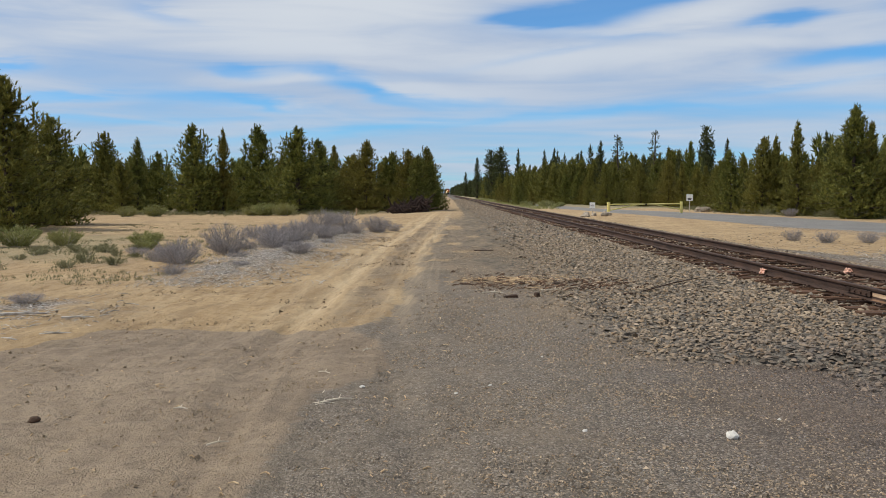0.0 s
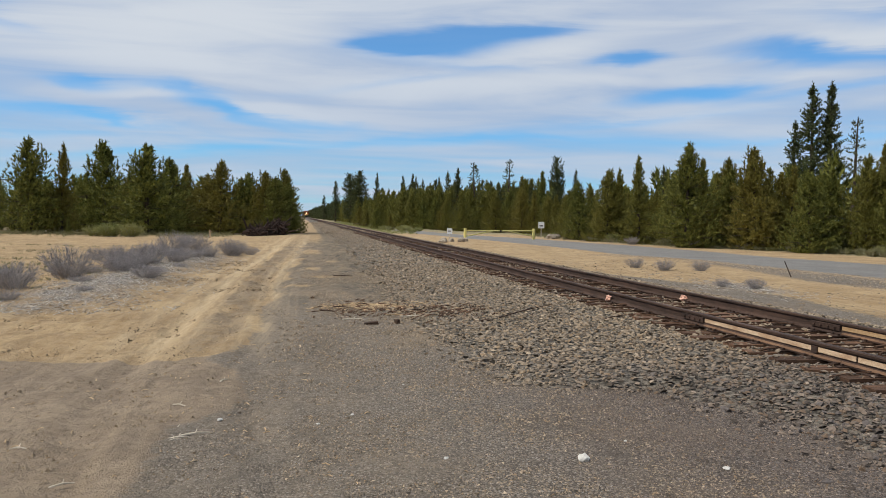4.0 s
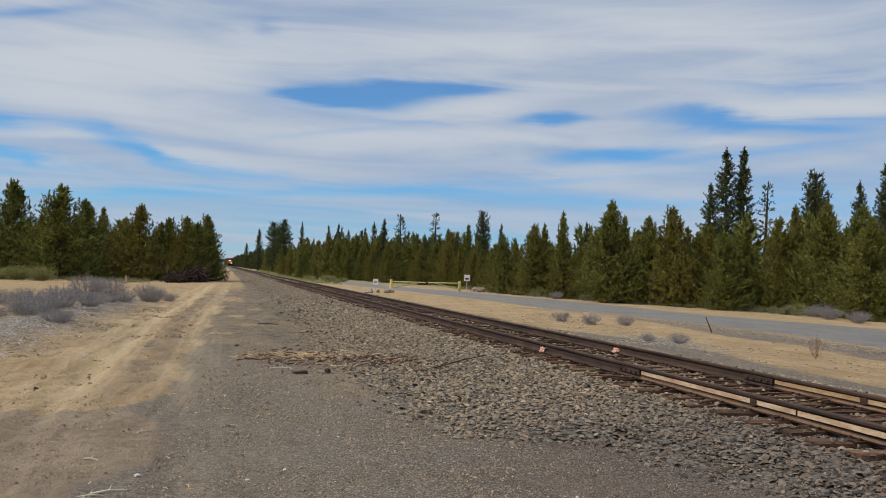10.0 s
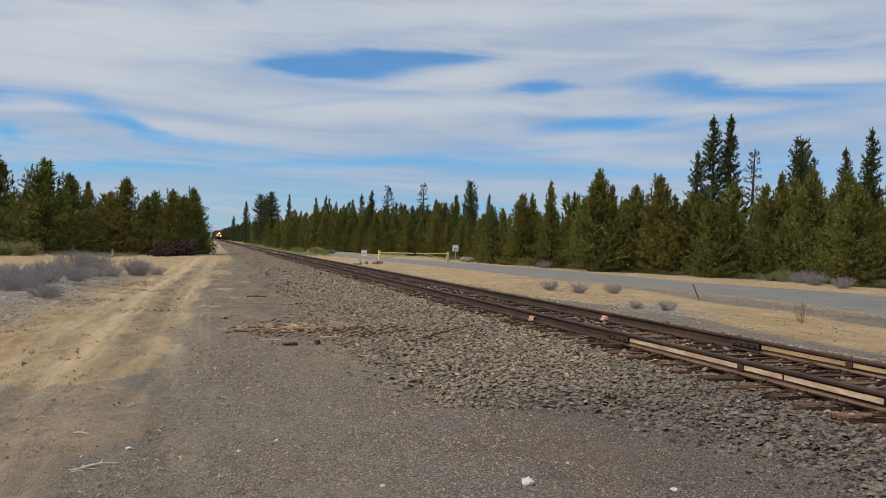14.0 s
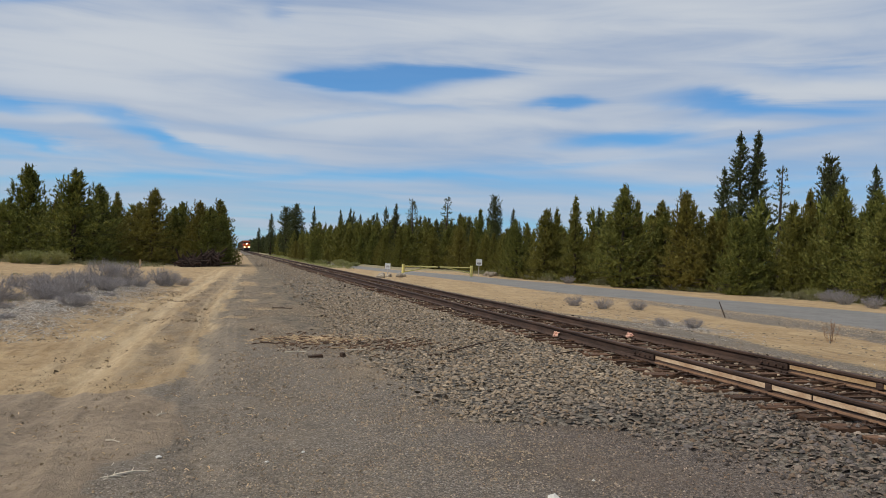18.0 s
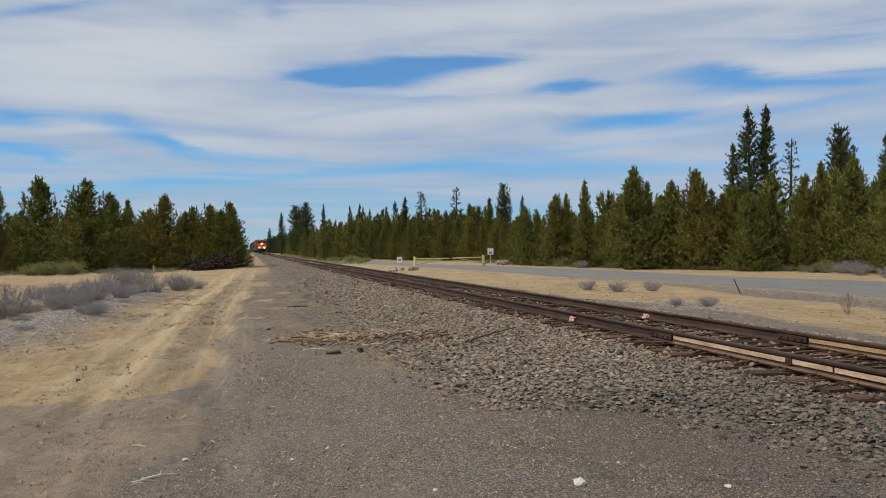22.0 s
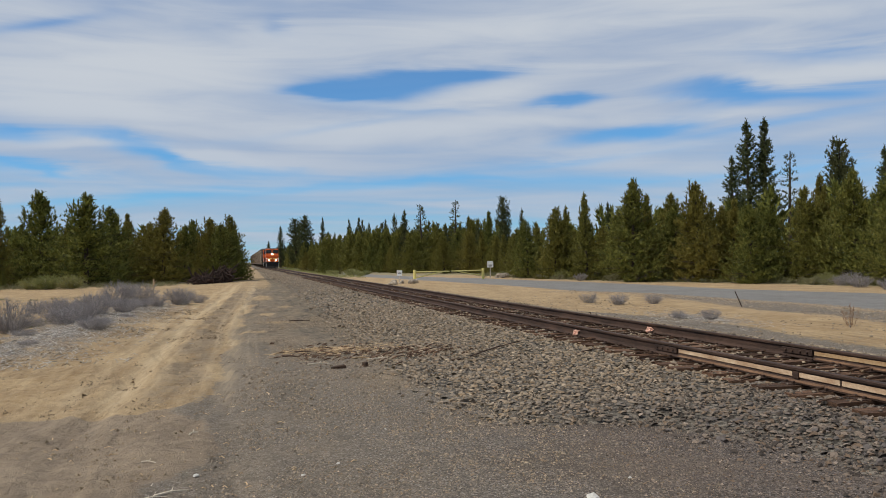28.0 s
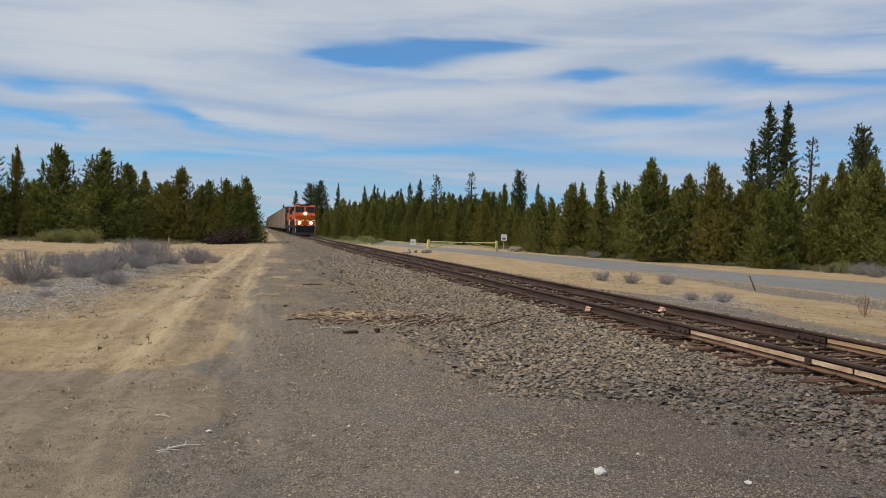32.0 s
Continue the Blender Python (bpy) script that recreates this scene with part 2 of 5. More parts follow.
    wide = n.noise(p, 0.55, 5, 0.6)
    clump = n.noise(p, 13, 4, 0.7)
    veer = n.math("ADD", n.math("MULTIPLY", n.math("SUBTRACT", mid, 0.5), 0.9), n.math("MULTIPLY", n.math("SUBTRACT", clump, 0.5), 0.7))

    def zone(mask, soft=0.12):
        return n.ramp(n.math("ADD", mask, veer), 0.5 - soft, 0.5 + soft)

    t = n.math("ADD", n.math("MULTIPLY", mid, 0.5), n.math("MULTIPLY", wide, 0.5))
    sand = n.mix(n.ramp(t, 0.36, 0.64), (0.315, 0.208, 0.106), (0.50, 0.358, 0.197))
    sand = n.mix(n.math("MULTIPLY", n.ramp(drawn, 0.42, 0.62), 0.30), sand, (0.58, 0.435, 0.262))
    sand = n.mix(n.math("MULTIPLY", n.ramp(n.noise(p, 14, 5, 0.7), 0.54, 0.70), 0.6), sand, (0.25, 0.170, 0.096))
    sand = n.mix(n.math("MULTIPLY", n.ramp(mid, 0.56, 0.66), 0.40), sand, (0.255, 0.178, 0.104))
    sand = n.mix(n.math("MULTIPLY", n.ramp(grit, 0.56, 0.68), 0.7), sand, (0.15, 0.104, 0.066))
    smear = n.noise(n.vec("MULTIPLY", shear.outputs[0], (1.0, 0.22, 1.0)), 4.2, 6, 0.68, 0.8)
    sand = n.mix(n.math("MULTIPLY", n.ramp(smear, 0.50, 0.60), 0.45), sand, (0.235, 0.160, 0.090))
    earth = n.mix(n.ramp(t, 0.36, 0.64), (0.205, 0.154, 0.108), (0.350, 0.268, 0.186))
    earth = n.mix(n.math("MULTIPLY", n.ramp(drawn, 0.45, 0.62), 0.35), earth, (0.37, 0.28, 0.185))
    earth = n.mix(n.math("MULTIPLY", n.ramp(n.noise(p, 16, 4, 0.7), 0.52, 0.70), 0.55), earth, (0.12, 0.089, 0.06))
    earth = n.mix(n.math("MULTIPLY", n.ramp(grit, 0.55, 0.70), 0.75), earth, (0.075, 0.056, 0.04))
    peb = n.add("ShaderNodeTexVoronoi")
    n.link(p, peb.inputs["Vector"])
    peb.inputs["Scale"].default_value = 72.0
    pc = n.add("ShaderNodeSeparateColor")
    n.link(peb.outputs["Color"], pc.inputs[0])
    each = n.math("ADD", n.math("MULTIPLY", pc.outputs[0], 0.75), n.math("MULTIPLY", fine, 0.25))
    stony = n.mix(n.ramp(each, 0.25, 0.92), (0.130, 0.108, 0.086), (0.310, 0.258, 0.204))
    stony = n.mix(n.math("MULTIPLY", n.ramp(pc.outputs[1], 0.90, 0.93), 0.8), stony, (0.45, 0.40, 0.34))
    # cell edges darkened: shade in the gaps between pebbles, put into the colour
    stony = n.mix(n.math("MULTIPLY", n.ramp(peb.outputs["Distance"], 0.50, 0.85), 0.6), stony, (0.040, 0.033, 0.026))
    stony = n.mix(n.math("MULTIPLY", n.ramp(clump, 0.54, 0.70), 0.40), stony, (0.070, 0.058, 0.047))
    stony = n.mix(n.math("MULTIPLY", n.ramp(wide, 0.46, 0.64), 0.40), stony, n.mix(n.ramp(clump, 0.35, 0.65), (0.16, 0.122, 0.085), (0.31, 0.243, 0.172)))
    stony = n.mix(n.math("MULTIPLY", n.ramp(n.noise(n.vec("MULTIPLY", p, (1.0, 0.45, 1.0)), 1.7, 6, 0.7, 0.5), 0.50, 0.66), 0.42), stony, (0.085, 0.068, 0.048))
    stony = n.mix(n.math("MULTIPLY", n.ramp(mid, 0.54, 0.72), 0.40), stony, (0.085, 0.074, 0.060))
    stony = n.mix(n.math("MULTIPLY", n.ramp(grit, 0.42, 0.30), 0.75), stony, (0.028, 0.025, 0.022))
    sp = n.add("ShaderNodeSeparateXYZ")
    n.link(p, sp.inputs[0])
    packed = n.mix(n.ramp(n.math("ADD", n.math("MULTIPLY", mid, 0.55), n.math("MULTIPLY", clump, 0.45)), 0.42, 0.58), (0.070, 0.057, 0.040), (0.215, 0.172, 0.122))
    blot = n.noise(n.vec("MULTIPLY", p, (1.0, 0.26, 1.0)), 2.1, 6, 0.66, 0.5)
    packed = n.mix(n.math("MULTIPLY", n.ramp(wide, 0.45, 0.62), 0.5), packed, (0.235, 0.178, 0.115))
    packed = n.mix(n.math("MULTIPLY", n.ramp(blot, 0.52, 0.60), 0.75), packed, (0.285, 0.212, 0.128))
    packed = n.mix(n.math("MULTIPLY", n.ramp(blot, 0.44, 0.37), 0.75), packed, (0.060, 0.048, 0.034))
    stony = n.mix(n.math("MULTIPLY", n.math("MULTIPLY", n.ramp(sp.outputs[1], 12.0, 19.0), n.ramp(sp.outputs[0], 6.0, 4.0)), 0.85), stony, packed)
    stony = n.mix(n.math("MULTIPLY", n.ramp(sp.outputs[0], 1.8, -0.6), n.math("ADD", 0.15, n.math("MULTIPLY", wide, 0.5))), stony, n.mix(n.ramp(clump, 0.4, 0.6), (0.17, 0.135, 0.098), (0.29, 0.235, 0.175)))
    # gravel multiplied darker towards the right at the near end
    darkened = n.math("MULTIPLY", n.ramp(n.math("ADD", sp.outputs[0], n.math("MULTIPLY", n.math("SUBTRACT", wide, 0.5), 2.0)), 0.6, 3.2), n.ramp(sp.outputs[1], 10.0, 7.0))
    stony = n.mix(darkened, stony, n.mix(1.0, stony, (0.74, 0.71, 0.74), "MULTIPLY"))
    vor = n.add("ShaderNodeTexVoronoi")
    n.link(p, vor.inputs["Vector"])
    vor.inputs["Scale"].default_value = 17.0
    sc = n.add("ShaderNodeSeparateColor")
    n.link(vor.outputs["Color"], sc.inputs[0])
    stones = n.mix(sc.outputs[0], (0.125, 0.106, 0.084), (0.27, 0.23, 0.183))
    # shade between the ballast stones is coloured in at the cell edges
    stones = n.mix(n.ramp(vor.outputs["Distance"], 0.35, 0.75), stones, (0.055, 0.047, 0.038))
    lane = n.mix(n.ramp(t, 0.3, 0.7), (0.180, 0.170, 0.158), (0.250, 0.237, 0.222))
    lane = n.mix(n.math("MULTIPLY", n.ramp(grit, 0.6, 0.75), 0.4), lane, (0.12, 0.115, 0.11))
    green = n.mix(n.ramp(mid, 0.35, 0.7), (0.20, 0.175, 0.095), (0.36, 0.295, 0.175))
    ash = n.mix(n.ramp(fine, 0.42, 0.58), (0.085, 0.066, 0.052), (0.58, 0.535, 0.48))
    ash = n.mix(n.math("MULTIPLY", n.ramp(clump, 0.47, 0.56), 0.75), ash, (0.105, 0.080, 0.060))
    ash = n.mix(n.math("MULTIPLY", n.ramp(mid, 0.54, 0.66), 0.45), ash, sand)
    col = n.mix(zone(dirt), sand, earth)
    col = n.mix(zone(grass, 0.3), col, green)
    col = n.mix(zone(chips, 0.3), col, ash)
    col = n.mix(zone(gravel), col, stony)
    col = n.mix(n.math("MULTIPLY", zone(clods, 0.3), 0.75), col, n.mix(0.5, earth, packed))
    col = n.mix(n.math("MULTIPLY", zone(drift, 0.14), 0.8), col, sand)
    col = n.mix(n.math("MULTIPLY", wheel, n.math("ADD", n.math("ADD", 0.12, n.math("MULTIPLY", n.ramp(sp.outputs[1], 9.0, 11.0), 0.44)), n.math("MULTIPLY", n.ramp(tread, 0.48, 0.62), 0.42))), col, n.mix(gravel, n.mix(zone(dirt), (0.58, 0.440, 0.272), (0.44, 0.345, 0.245)), (0.31, 0.245, 0.172)))
    col = n.mix(zone(road), col, lane)
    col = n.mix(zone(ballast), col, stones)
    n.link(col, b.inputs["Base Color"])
    h = n.math("ADD", n.math("MULTIPLY", fine, 0.5), n.math("MULTIPLY", grit, 0.35))
    h = n.math("ADD", h, n.math("MULTIPLY", n.math("MULTIPLY", tread, wheel), 0.5))
    h = n.math("SUBTRACT", h, n.math("MULTIPLY", peb.outputs["Distance"], 0.3))
    loose = n.math("SUBTRACT", 1.0, n.math("MULTIPLY", gravel, 0.7))
    h = n.math("ADD", h, n.math("MULTIPLY", n.math("MULTIPLY", n.noise(p, 9.0, 4, 0.7, 0.4), loose), 1.6))
    bump(n, b, h, 1.0, 0.035)
    return m


GROUND = ground_material()


def stone_material(name, gain):
    """Crushed stone: each piece its own grey, brown or blue-grey."""
    m, n, b = material(name, 0.9)
    p = n.add("ShaderNodeTexCoord").outputs["Object"]
    r = n.add("ShaderNodeNewGeometry").outputs["Random Per Island"]
    ramp = n.add("ShaderNodeValToRGB")
    ramp.color_ramp.interpolation = "CONSTANT"
    warm = (1.10, 0.98, 0.85)
    tones = [(0.0, (0.060, 0.055, 0.050)), (0.16, (0.125, 0.115, 0.105)), (0.36, (0.185, 0.165, 0.142)), (0.54, (0.150, 0.120, 0.090)), (0.68, (0.125, 0.122, 0.122)), (0.84, (0.205, 0.182, 0.155)), (0.975, (0.29, 0.265, 0.23))]
    el = ramp.color_ramp.elements
    while len(el) < len(tones):
        el.new(0.5)
    for e, (at, c) in zip(el, tones):
        e.position, e.color = at, tuple(gain * v * w for v, w in zip(c, warm)) + (1,)
    n.link(r, ramp.inputs[0])
    speck = n.noise(p, 60, 4, 0.7)
    col = n.mix(1.0, ramp.outputs[0], n.math("ADD", 0.55, n.math("MULTIPLY", speck, 0.9)), "MULTIPLY")
    # darker stone at the near end, dusty tan stone farther along and at the toe of the heap
    sp = n.add("ShaderNodeSeparateXYZ")
    n.link(p, sp.inputs[0])
    blotch = n.math("MULTIPLY", n.math("SUBTRACT", n.noise(p, 0.9, 4, 0.6), 0.5), 3.0)
    dust = n.math("MAXIMUM", n.ramp(n.math("ADD", sp.outputs[1], blotch), 6.0, 10.0), n.ramp(n.math("ADD", sp.outputs[0], blotch), 3.4, 2.0))
    dust = n.math("MINIMUM", dust, 1.0)
    darkened = n.mix(1.0, col, (0.74, 0.72, 0.76), "MULTIPLY")
    dusty = n.mix(0.22, n.mix(1.0, col, (1.24, 1.20, 1.12), "MULTIPLY"), (0.30, 0.235, 0.165))
    n.link(n.mix(dust, darkened, dusty), b.inputs["Base Color"])
    bump(n, b, speck, 0.5, 0.01)
    return m


STONE = stone_material("ballast stone", 1.22)
PEBBLE = stone_material("pebble", 1.50)
RUST = plain("rusty rail steel", (0.036, 0.024, 0.019), (0.105, 0.063, 0.046), 9, 0.7, 0.3, 0.4, grain=(1, 0.15, 1))
PALE = plain("pale strip along the rail side", (0.38, 0.235, 0.14), (0.66, 0.50, 0.34), 11, 0.8, relief=0.5, grain=(1, 0.35, 1))
PALETAN = plain("tan strip along the rail side", (0.30, 0.175, 0.085), (0.52, 0.36, 0.20), 9, 0.8, relief=0.5, grain=(1, 0.35, 1))
FOOTRUST = plain("brown rust", (0.10, 0.056, 0.035), (0.23, 0.132, 0.078), 6, 0.85, relief=0.5, grain=(1, 0.4, 1))
CLOD = plain("dry soil clod", (0.17, 0.122, 0.078), (0.33, 0.245, 0.155), 25, 0.95, island=True)
PINK = plain("pink marking paint", (0.62, 0.30, 0.20), (0.75, 0.50, 0.40), 40, 0.7)
TIE = plain("weathered tie", (0.038, 0.022, 0.015), (0.185, 0.100, 0.058), 5, 0.9, relief=0.8, per_object=0.45, grain=(0.25, 3, 3))
BARK = plain("bark", (0.035, 0.026, 0.020), (0.10, 0.075, 0.056), 7, 0.95, relief=0.8)
DEADWOOD = plain("grey dead wood", (0.25, 0.22, 0.19), (0.54, 0.49, 0.43), 9, 0.9, relief=0.6, island=True)
DARKWOOD = plain("dark bark wood", (0.026, 0.017, 0.012), (0.105, 0.064, 0.042), 9, 0.9, relief=0.6, island=True)
PILEWOOD = plain("black rotting branches", (0.012, 0.009, 0.008), (0.075, 0.045, 0.035), 9, 0.9, relief=0.6, island=True)
BARKCHIP = plain("brown bark chips", (0.050, 0.030, 0.020), (0.21, 0.125, 0.078), 9, 0.9, relief=0.6, island=True)
PALEWOOD = plain("bleached splinter wood", (0.42, 0.35, 0.26), (0.70, 0.62, 0.50), 9, 0.9, relief=0.6, island=True)
TANWOOD = plain("split pale wood", (0.34, 0.22, 0.12), (0.55, 0.41, 0.25), 9, 0.9, relief=0.6, island=True)
PINE = needles("pine needles", (0.052, 0.062, 0.016), (0.275, 0.275, 0.060), (0.375, 0.280, 0.058))
FIR = needles("dark pine needles", (0.034, 0.044, 0.020), (0.150, 0.166, 0.060), (0.175, 0.165, 0.058))
SAGE = needles("grey brush", (0.16, 0.143, 0.142), (0.47, 0.432, 0.428), (0.42, 0.378, 0.360))
GRASS = needles("pale green grass", (0.15, 0.15, 0.07), (0.30, 0.28, 0.15), (0.33, 0.29, 0.17))
SHRUB = needles("green brush", (0.16, 0.17, 0.06), (0.38, 0.38, 0.14), (0.42, 0.37, 0.15))
DRYWEED = needles("red-brown weed", (0.16, 0.08, 0.05), (0.33, 0.19, 0.12), (0.3, 0.18, 0.1))
YELLOW = plain("yellow gate paint", (0.62, 0.53, 0.16), (0.76, 0.67, 0.26), 8, 0.5)
WHITE = plain("white sign paint", (0.66, 0.66, 0.64), (0.80, 0.80, 0.78), 8, 0.5)
BLACK = plain("black paint", (0.015, 0.015, 0.016), (0.04, 0.04, 0.04), 8, 0.9)
ORANGE = plain("orange locomotive paint", (0.36, 0.060, 0.009), (0.50, 0.095, 0.014), 2, 0.45)
CARTAN = plain("dusty tan car panel", (0.25, 0.185, 0.125), (0.40, 0.315, 0.225), 1.5, 0.7, per_object=0.25)
CARDARK = plain("brown car steel", (0.10, 0.07, 0.055), (0.18, 0.13, 0.10), 1.5, 0.7)
ROOFING = plain("pale car roof", (0.62, 0.63, 0.64), (0.78, 0.79, 0.80), 1.0, 0.5)
GLASS = plain("dark cab glass", (0.01, 0.012, 0.015), (0.03, 0.034, 0.04), 1, 0.08)
UNDER = plain("grimy running gear", (0.02, 0.018, 0.016), (0.06, 0.05, 0.042), 3, 0.8)
GREYROCK = plain("boulder", (0.19, 0.158, 0.122), (0.42, 0.36, 0.285), 3, 0.9, relief=0.7)
CHALK = plain("white stone", (0.50, 0.47, 0.42), (0.70, 0.67, 0.62), 20, 0.9, relief=0.5)
LAMP = glow("lit headlight", (1.0, 0.80, 0.48), 13.0)
DITCH = glow("lit ditch light", (1.0, 0.74, 0.36), 10.0)


# ---- building blocks ----
def part(name, bm, mat, parent=None, label=""):
    me = bpy.data.meshes.new(name)
    bm.to_mesh(me)
    bm.free()
    me.materials.append(mat)
    ob = new(name, me)
    ob.parent = parent
    return tagged(ob, label)


def mesh_of(name, verts, faces, mat):
    me = bpy.data.meshes.new(name)
    me.from_pydata([tuple(v) for v in verts], [], [tuple(int(i) for i in f) for f in faces])
    me.materials.append(mat)
    return me


def tri_mesh(name, verts, tris, mat, flat=False):
    """A triangle mesh straight from arrays."""
    me = bpy.data.meshes.new(name)
    verts, tris = np.asarray(verts, np.float32), np.asarray(tris, np.int32)
    me.vertices.add(len(verts))
    me.vertices.foreach_set("co", verts.ravel())
    me.loops.add(tris.size)
    me.loops.foreach_set("vertex_index", tris.ravel())
    me.polygons.add(len(tris))
    me.polygons.foreach_set("loop_start", np.arange(len(tris), dtype=np.int32) * 3)
    me.update(calc_edges=True)
    if flat:
        me.shade_flat()
    me.materials.append(mat)
    return me


def box(bm, x, y, z, sx, sy, sz, turn=None, bevel=0.0):
    m = Matrix.Translation((x, y, z)) @ (turn or Matrix()) @ Matrix.Diagonal((sx, sy, sz, 1))
    if not bevel:
        v = [bm.verts.new(m @ Vector((i - 0.5, j - 0.5, k - 0.5))) for i in (0, 1) for j in (0, 1) for k in (0, 1)]
        for f in ((0, 1, 3, 2), (4, 6, 7, 5), (0, 4, 5, 1), (2, 3, 7, 6), (0, 2, 6, 4), (1, 5, 7, 3)):
            bm.faces.new([v[i] for i in f])
        return
    r = bmesh.ops.create_cube(bm, size=1, matrix=m)
    if bevel:
        edges = {e for v in r["verts"] for e in v.link_edges}
        bmesh.ops.bevel(bm, geom=list(edges), offset=bevel, segments=2, affect="EDGES", profile=0.7)


def rod(bm, a, b, ra, rb=None, seg=8):
    a, b = Vector(a), Vector(b)
    q = (b - a).to_track_quat("Z", "Y")
    rb = ra if rb is None else rb
    ring = [q @ Vector((math.cos(6.28319 * i / seg), math.sin(6.28319 * i / seg), 0)) for i in range(seg)]
    lo, hi = [bm.verts.new(a + d * ra) for d in ring], [bm.verts.new(b + d * rb) for d in ring]
    for i in range(seg):
        j = (i + 1) % seg
        bm.faces.new((lo[i], lo[j], hi[j], hi[i]))
    bm.faces.new(lo[::-1])
    bm.faces.new(hi)


def prism(bm, outline, x0, x1, axis="x"):
    """An outline of (u, v) drawn out between x0 and x1 along an axis."""
    def at(w, u, v):
        return (w, u, v) if axis == "x" else (u, w, v)
    a = [bm.verts.new(at(x0, u, v)) for u, v in outline]
    b = [bm.verts.new(at(x1, u, v)) for u, v in outline]
    k = len(outline)
    fs = [bm.faces.new(a[::-1]), bm.faces.new(b)]
    fs += [bm.faces.new((a[i], a[(i + 1) % k], b[(i + 1) % k], b[i])) for i in range(k)]
    bmesh.ops.recalc_face_normals(bm, faces=fs)


def empty(name, m, label, category, group=""):
    e = new(name)
    e.matrix_world = m
    e.empty_display_size = 0.2
    return tagged(e, label, category, group)


rng = np.random.default_rng(7)


def lump(radius, seed, flat=0.7, steps=2):
    """A rough stone."""
    bm = bmesh.new()
    bmesh.ops.create_icosphere(bm, subdivisions=steps, radius=radius)
    for v in bm.verts:
        k = 1 + 0.55 * noise.noise(v.co / radius * 1.1 + Vector((seed * 3.1, seed, 0)))
        v.co = Vector((v.co.x * k, v.co.y * k * 0.85, v.co.z * k * flat))
    return bm


# ---- the lie of the land ----
TRACK_X, GAUGE, RAIL_TOP = 6.34, 1.5, 0.35


def bend(y):
    """How far the track has swung to the left at y."""
    s = np.maximum(0.0, np.asarray(y, float) - 100.0)
    return 0.005 * (np.asarray(y, float) - 12.0) + 0.0055 * s * s / (s + 40.0)


def rise(y):
    """The line climbs a little in the distance."""
    return 0.0022 * np.maximum(0.0, np.asarray(y, float) - 110.0)


def lerp(x, xs, ys):
    return np.interp(x, xs, ys)


def ballast_edge(y):
    return lerp(y, [3, 5.0, 5.5, 6.1, 6.7, 7.2, 7.45, 7.6, 9, 10.8, 13, 21, 50, 400], [4.1, 4.0, 3.97, 3.92, 3.55, 3.26, 2.35, 2.1, 1.95, 1.75, 1.75, 2.05, 2.35, 3.0])


LANE_Y, LANE_X = [2, 5, 7, 9, 14, 25, 36, 67, 110], [-0.7, -0.85, -1.2, -1.25, -1.25, -1.25, -1.0, -0.5, 0.3]


def ripple(x, y):
    return (np.sin(x * 0.9 + 1.3 * np.sin(y * 0.31)) * np.sin(y * 0.53 + 0.7) + 0.5 * np.sin(x * 2.3 + y * 1.1) * np.sin(y * 1.7 - x * 0.6))


def terrain(x, y):
    """Height of the ground."""
    x, y = np.asarray(x, float), np.asarray(y, float)
    u = x + bend(y)
    e = ballast_edge(y)
    left = np.clip((u - e) / np.maximum(4.75 - e, 0.35), 0, 1)
    mound = 0.125 * left ** 0.8
    right = np.clip((u - 8.2) / 2.8, 0, 1)
    right = right * right * (3 - 2 * right)
    z = np.where(u < 6.3, mound, 0.125 - 0.475 * right)
    soft = np.clip((-0.4 - u) / 2.0, 0, 1) + np.clip((u - 11) / 3.0, 0, 1)
    z = z + soft * 0.014 * ripple(x * 0.6, y * 0.4)
    # wheel ruts of the sandy lane
    lane = lerp(y, LANE_Y, LANE_X)
    for off in (-0.66, 0.66):
        z = z - 0.04 * np.exp(-((x - lane - off) / 0.17) ** 2) * np.clip((60 - y) / 20, 0, 1) * (x < 1)
    # the bank of sand and chips beside the lane
    z = z + 0.16 * np.exp(-((x + 4.4) / 1.3) ** 2) * np.clip((y - 13) / 5, 0, 1) * np.clip((45 - y) / 10, 0, 1)
    # far off the land rises slightly on both sides
    z = z + np.clip((np.abs(x - 6) - 45) / 400, 0, 1) * 3
    return z + rise(y)


def ground_z(x, y):
    return float(terrain(x, y))


def spaced(edges, lo, hi, grow):
    a = list(edges)
    step = a[-1] - a[-2]
    while a[-1] < hi:
        step *= grow
        a.append(a[-1] + step)
    step = a[1] - a[0]
    while a[0] > lo:
        step *= grow
        a.insert(0, a[0] - step)
    return np.array(a)


def lattice(x, y, cell, seed):
    """Smooth noise in -1..1 with features about one cell wide."""
    gg = np.random.default_rng(seed)
    table = gg.uniform(-1, 1, (256, 256))
    u, v = x / cell, y / cell
    i, j = np.floor(u).astype(int), np.floor(v).astype(int)
    a, b = u - i, v - j
    a, b = a * a * (3 - 2 * a), b * b * (3 - 2 * b)
    i, j = i % 255, j % 255
    return (table[i, j] * (1 - a) + table[i + 1, j] * a) * (1 - b) + (table[i, j + 1] * (1 - a) + table[i + 1, j + 1] * a) * b


# wheel ruts in the brown dirt: x at y = 5, slope, half width, depth
DIRT_RUTS = [(-1.40, -0.115, 0.07, 0.016), (-1.12, -0.115, 0.07, 0.013), (-2.9, 0.10, 0.10, 0.012), (-3.5, 0.13, 0.10, 0.011), (-1.75, -0.06, 0.06, 0.008)]


def build_ground():
    xs = spaced(np.arange(-4.2, 4.41, 0.05), -1600, 1600, 1.06)
    ys = spaced(np.arange(3.2, 12.01, 0.05), -300, 2600, 1.02)
    X, Y = np.meshgrid(xs, ys)
    Z = terrain(X, Y)
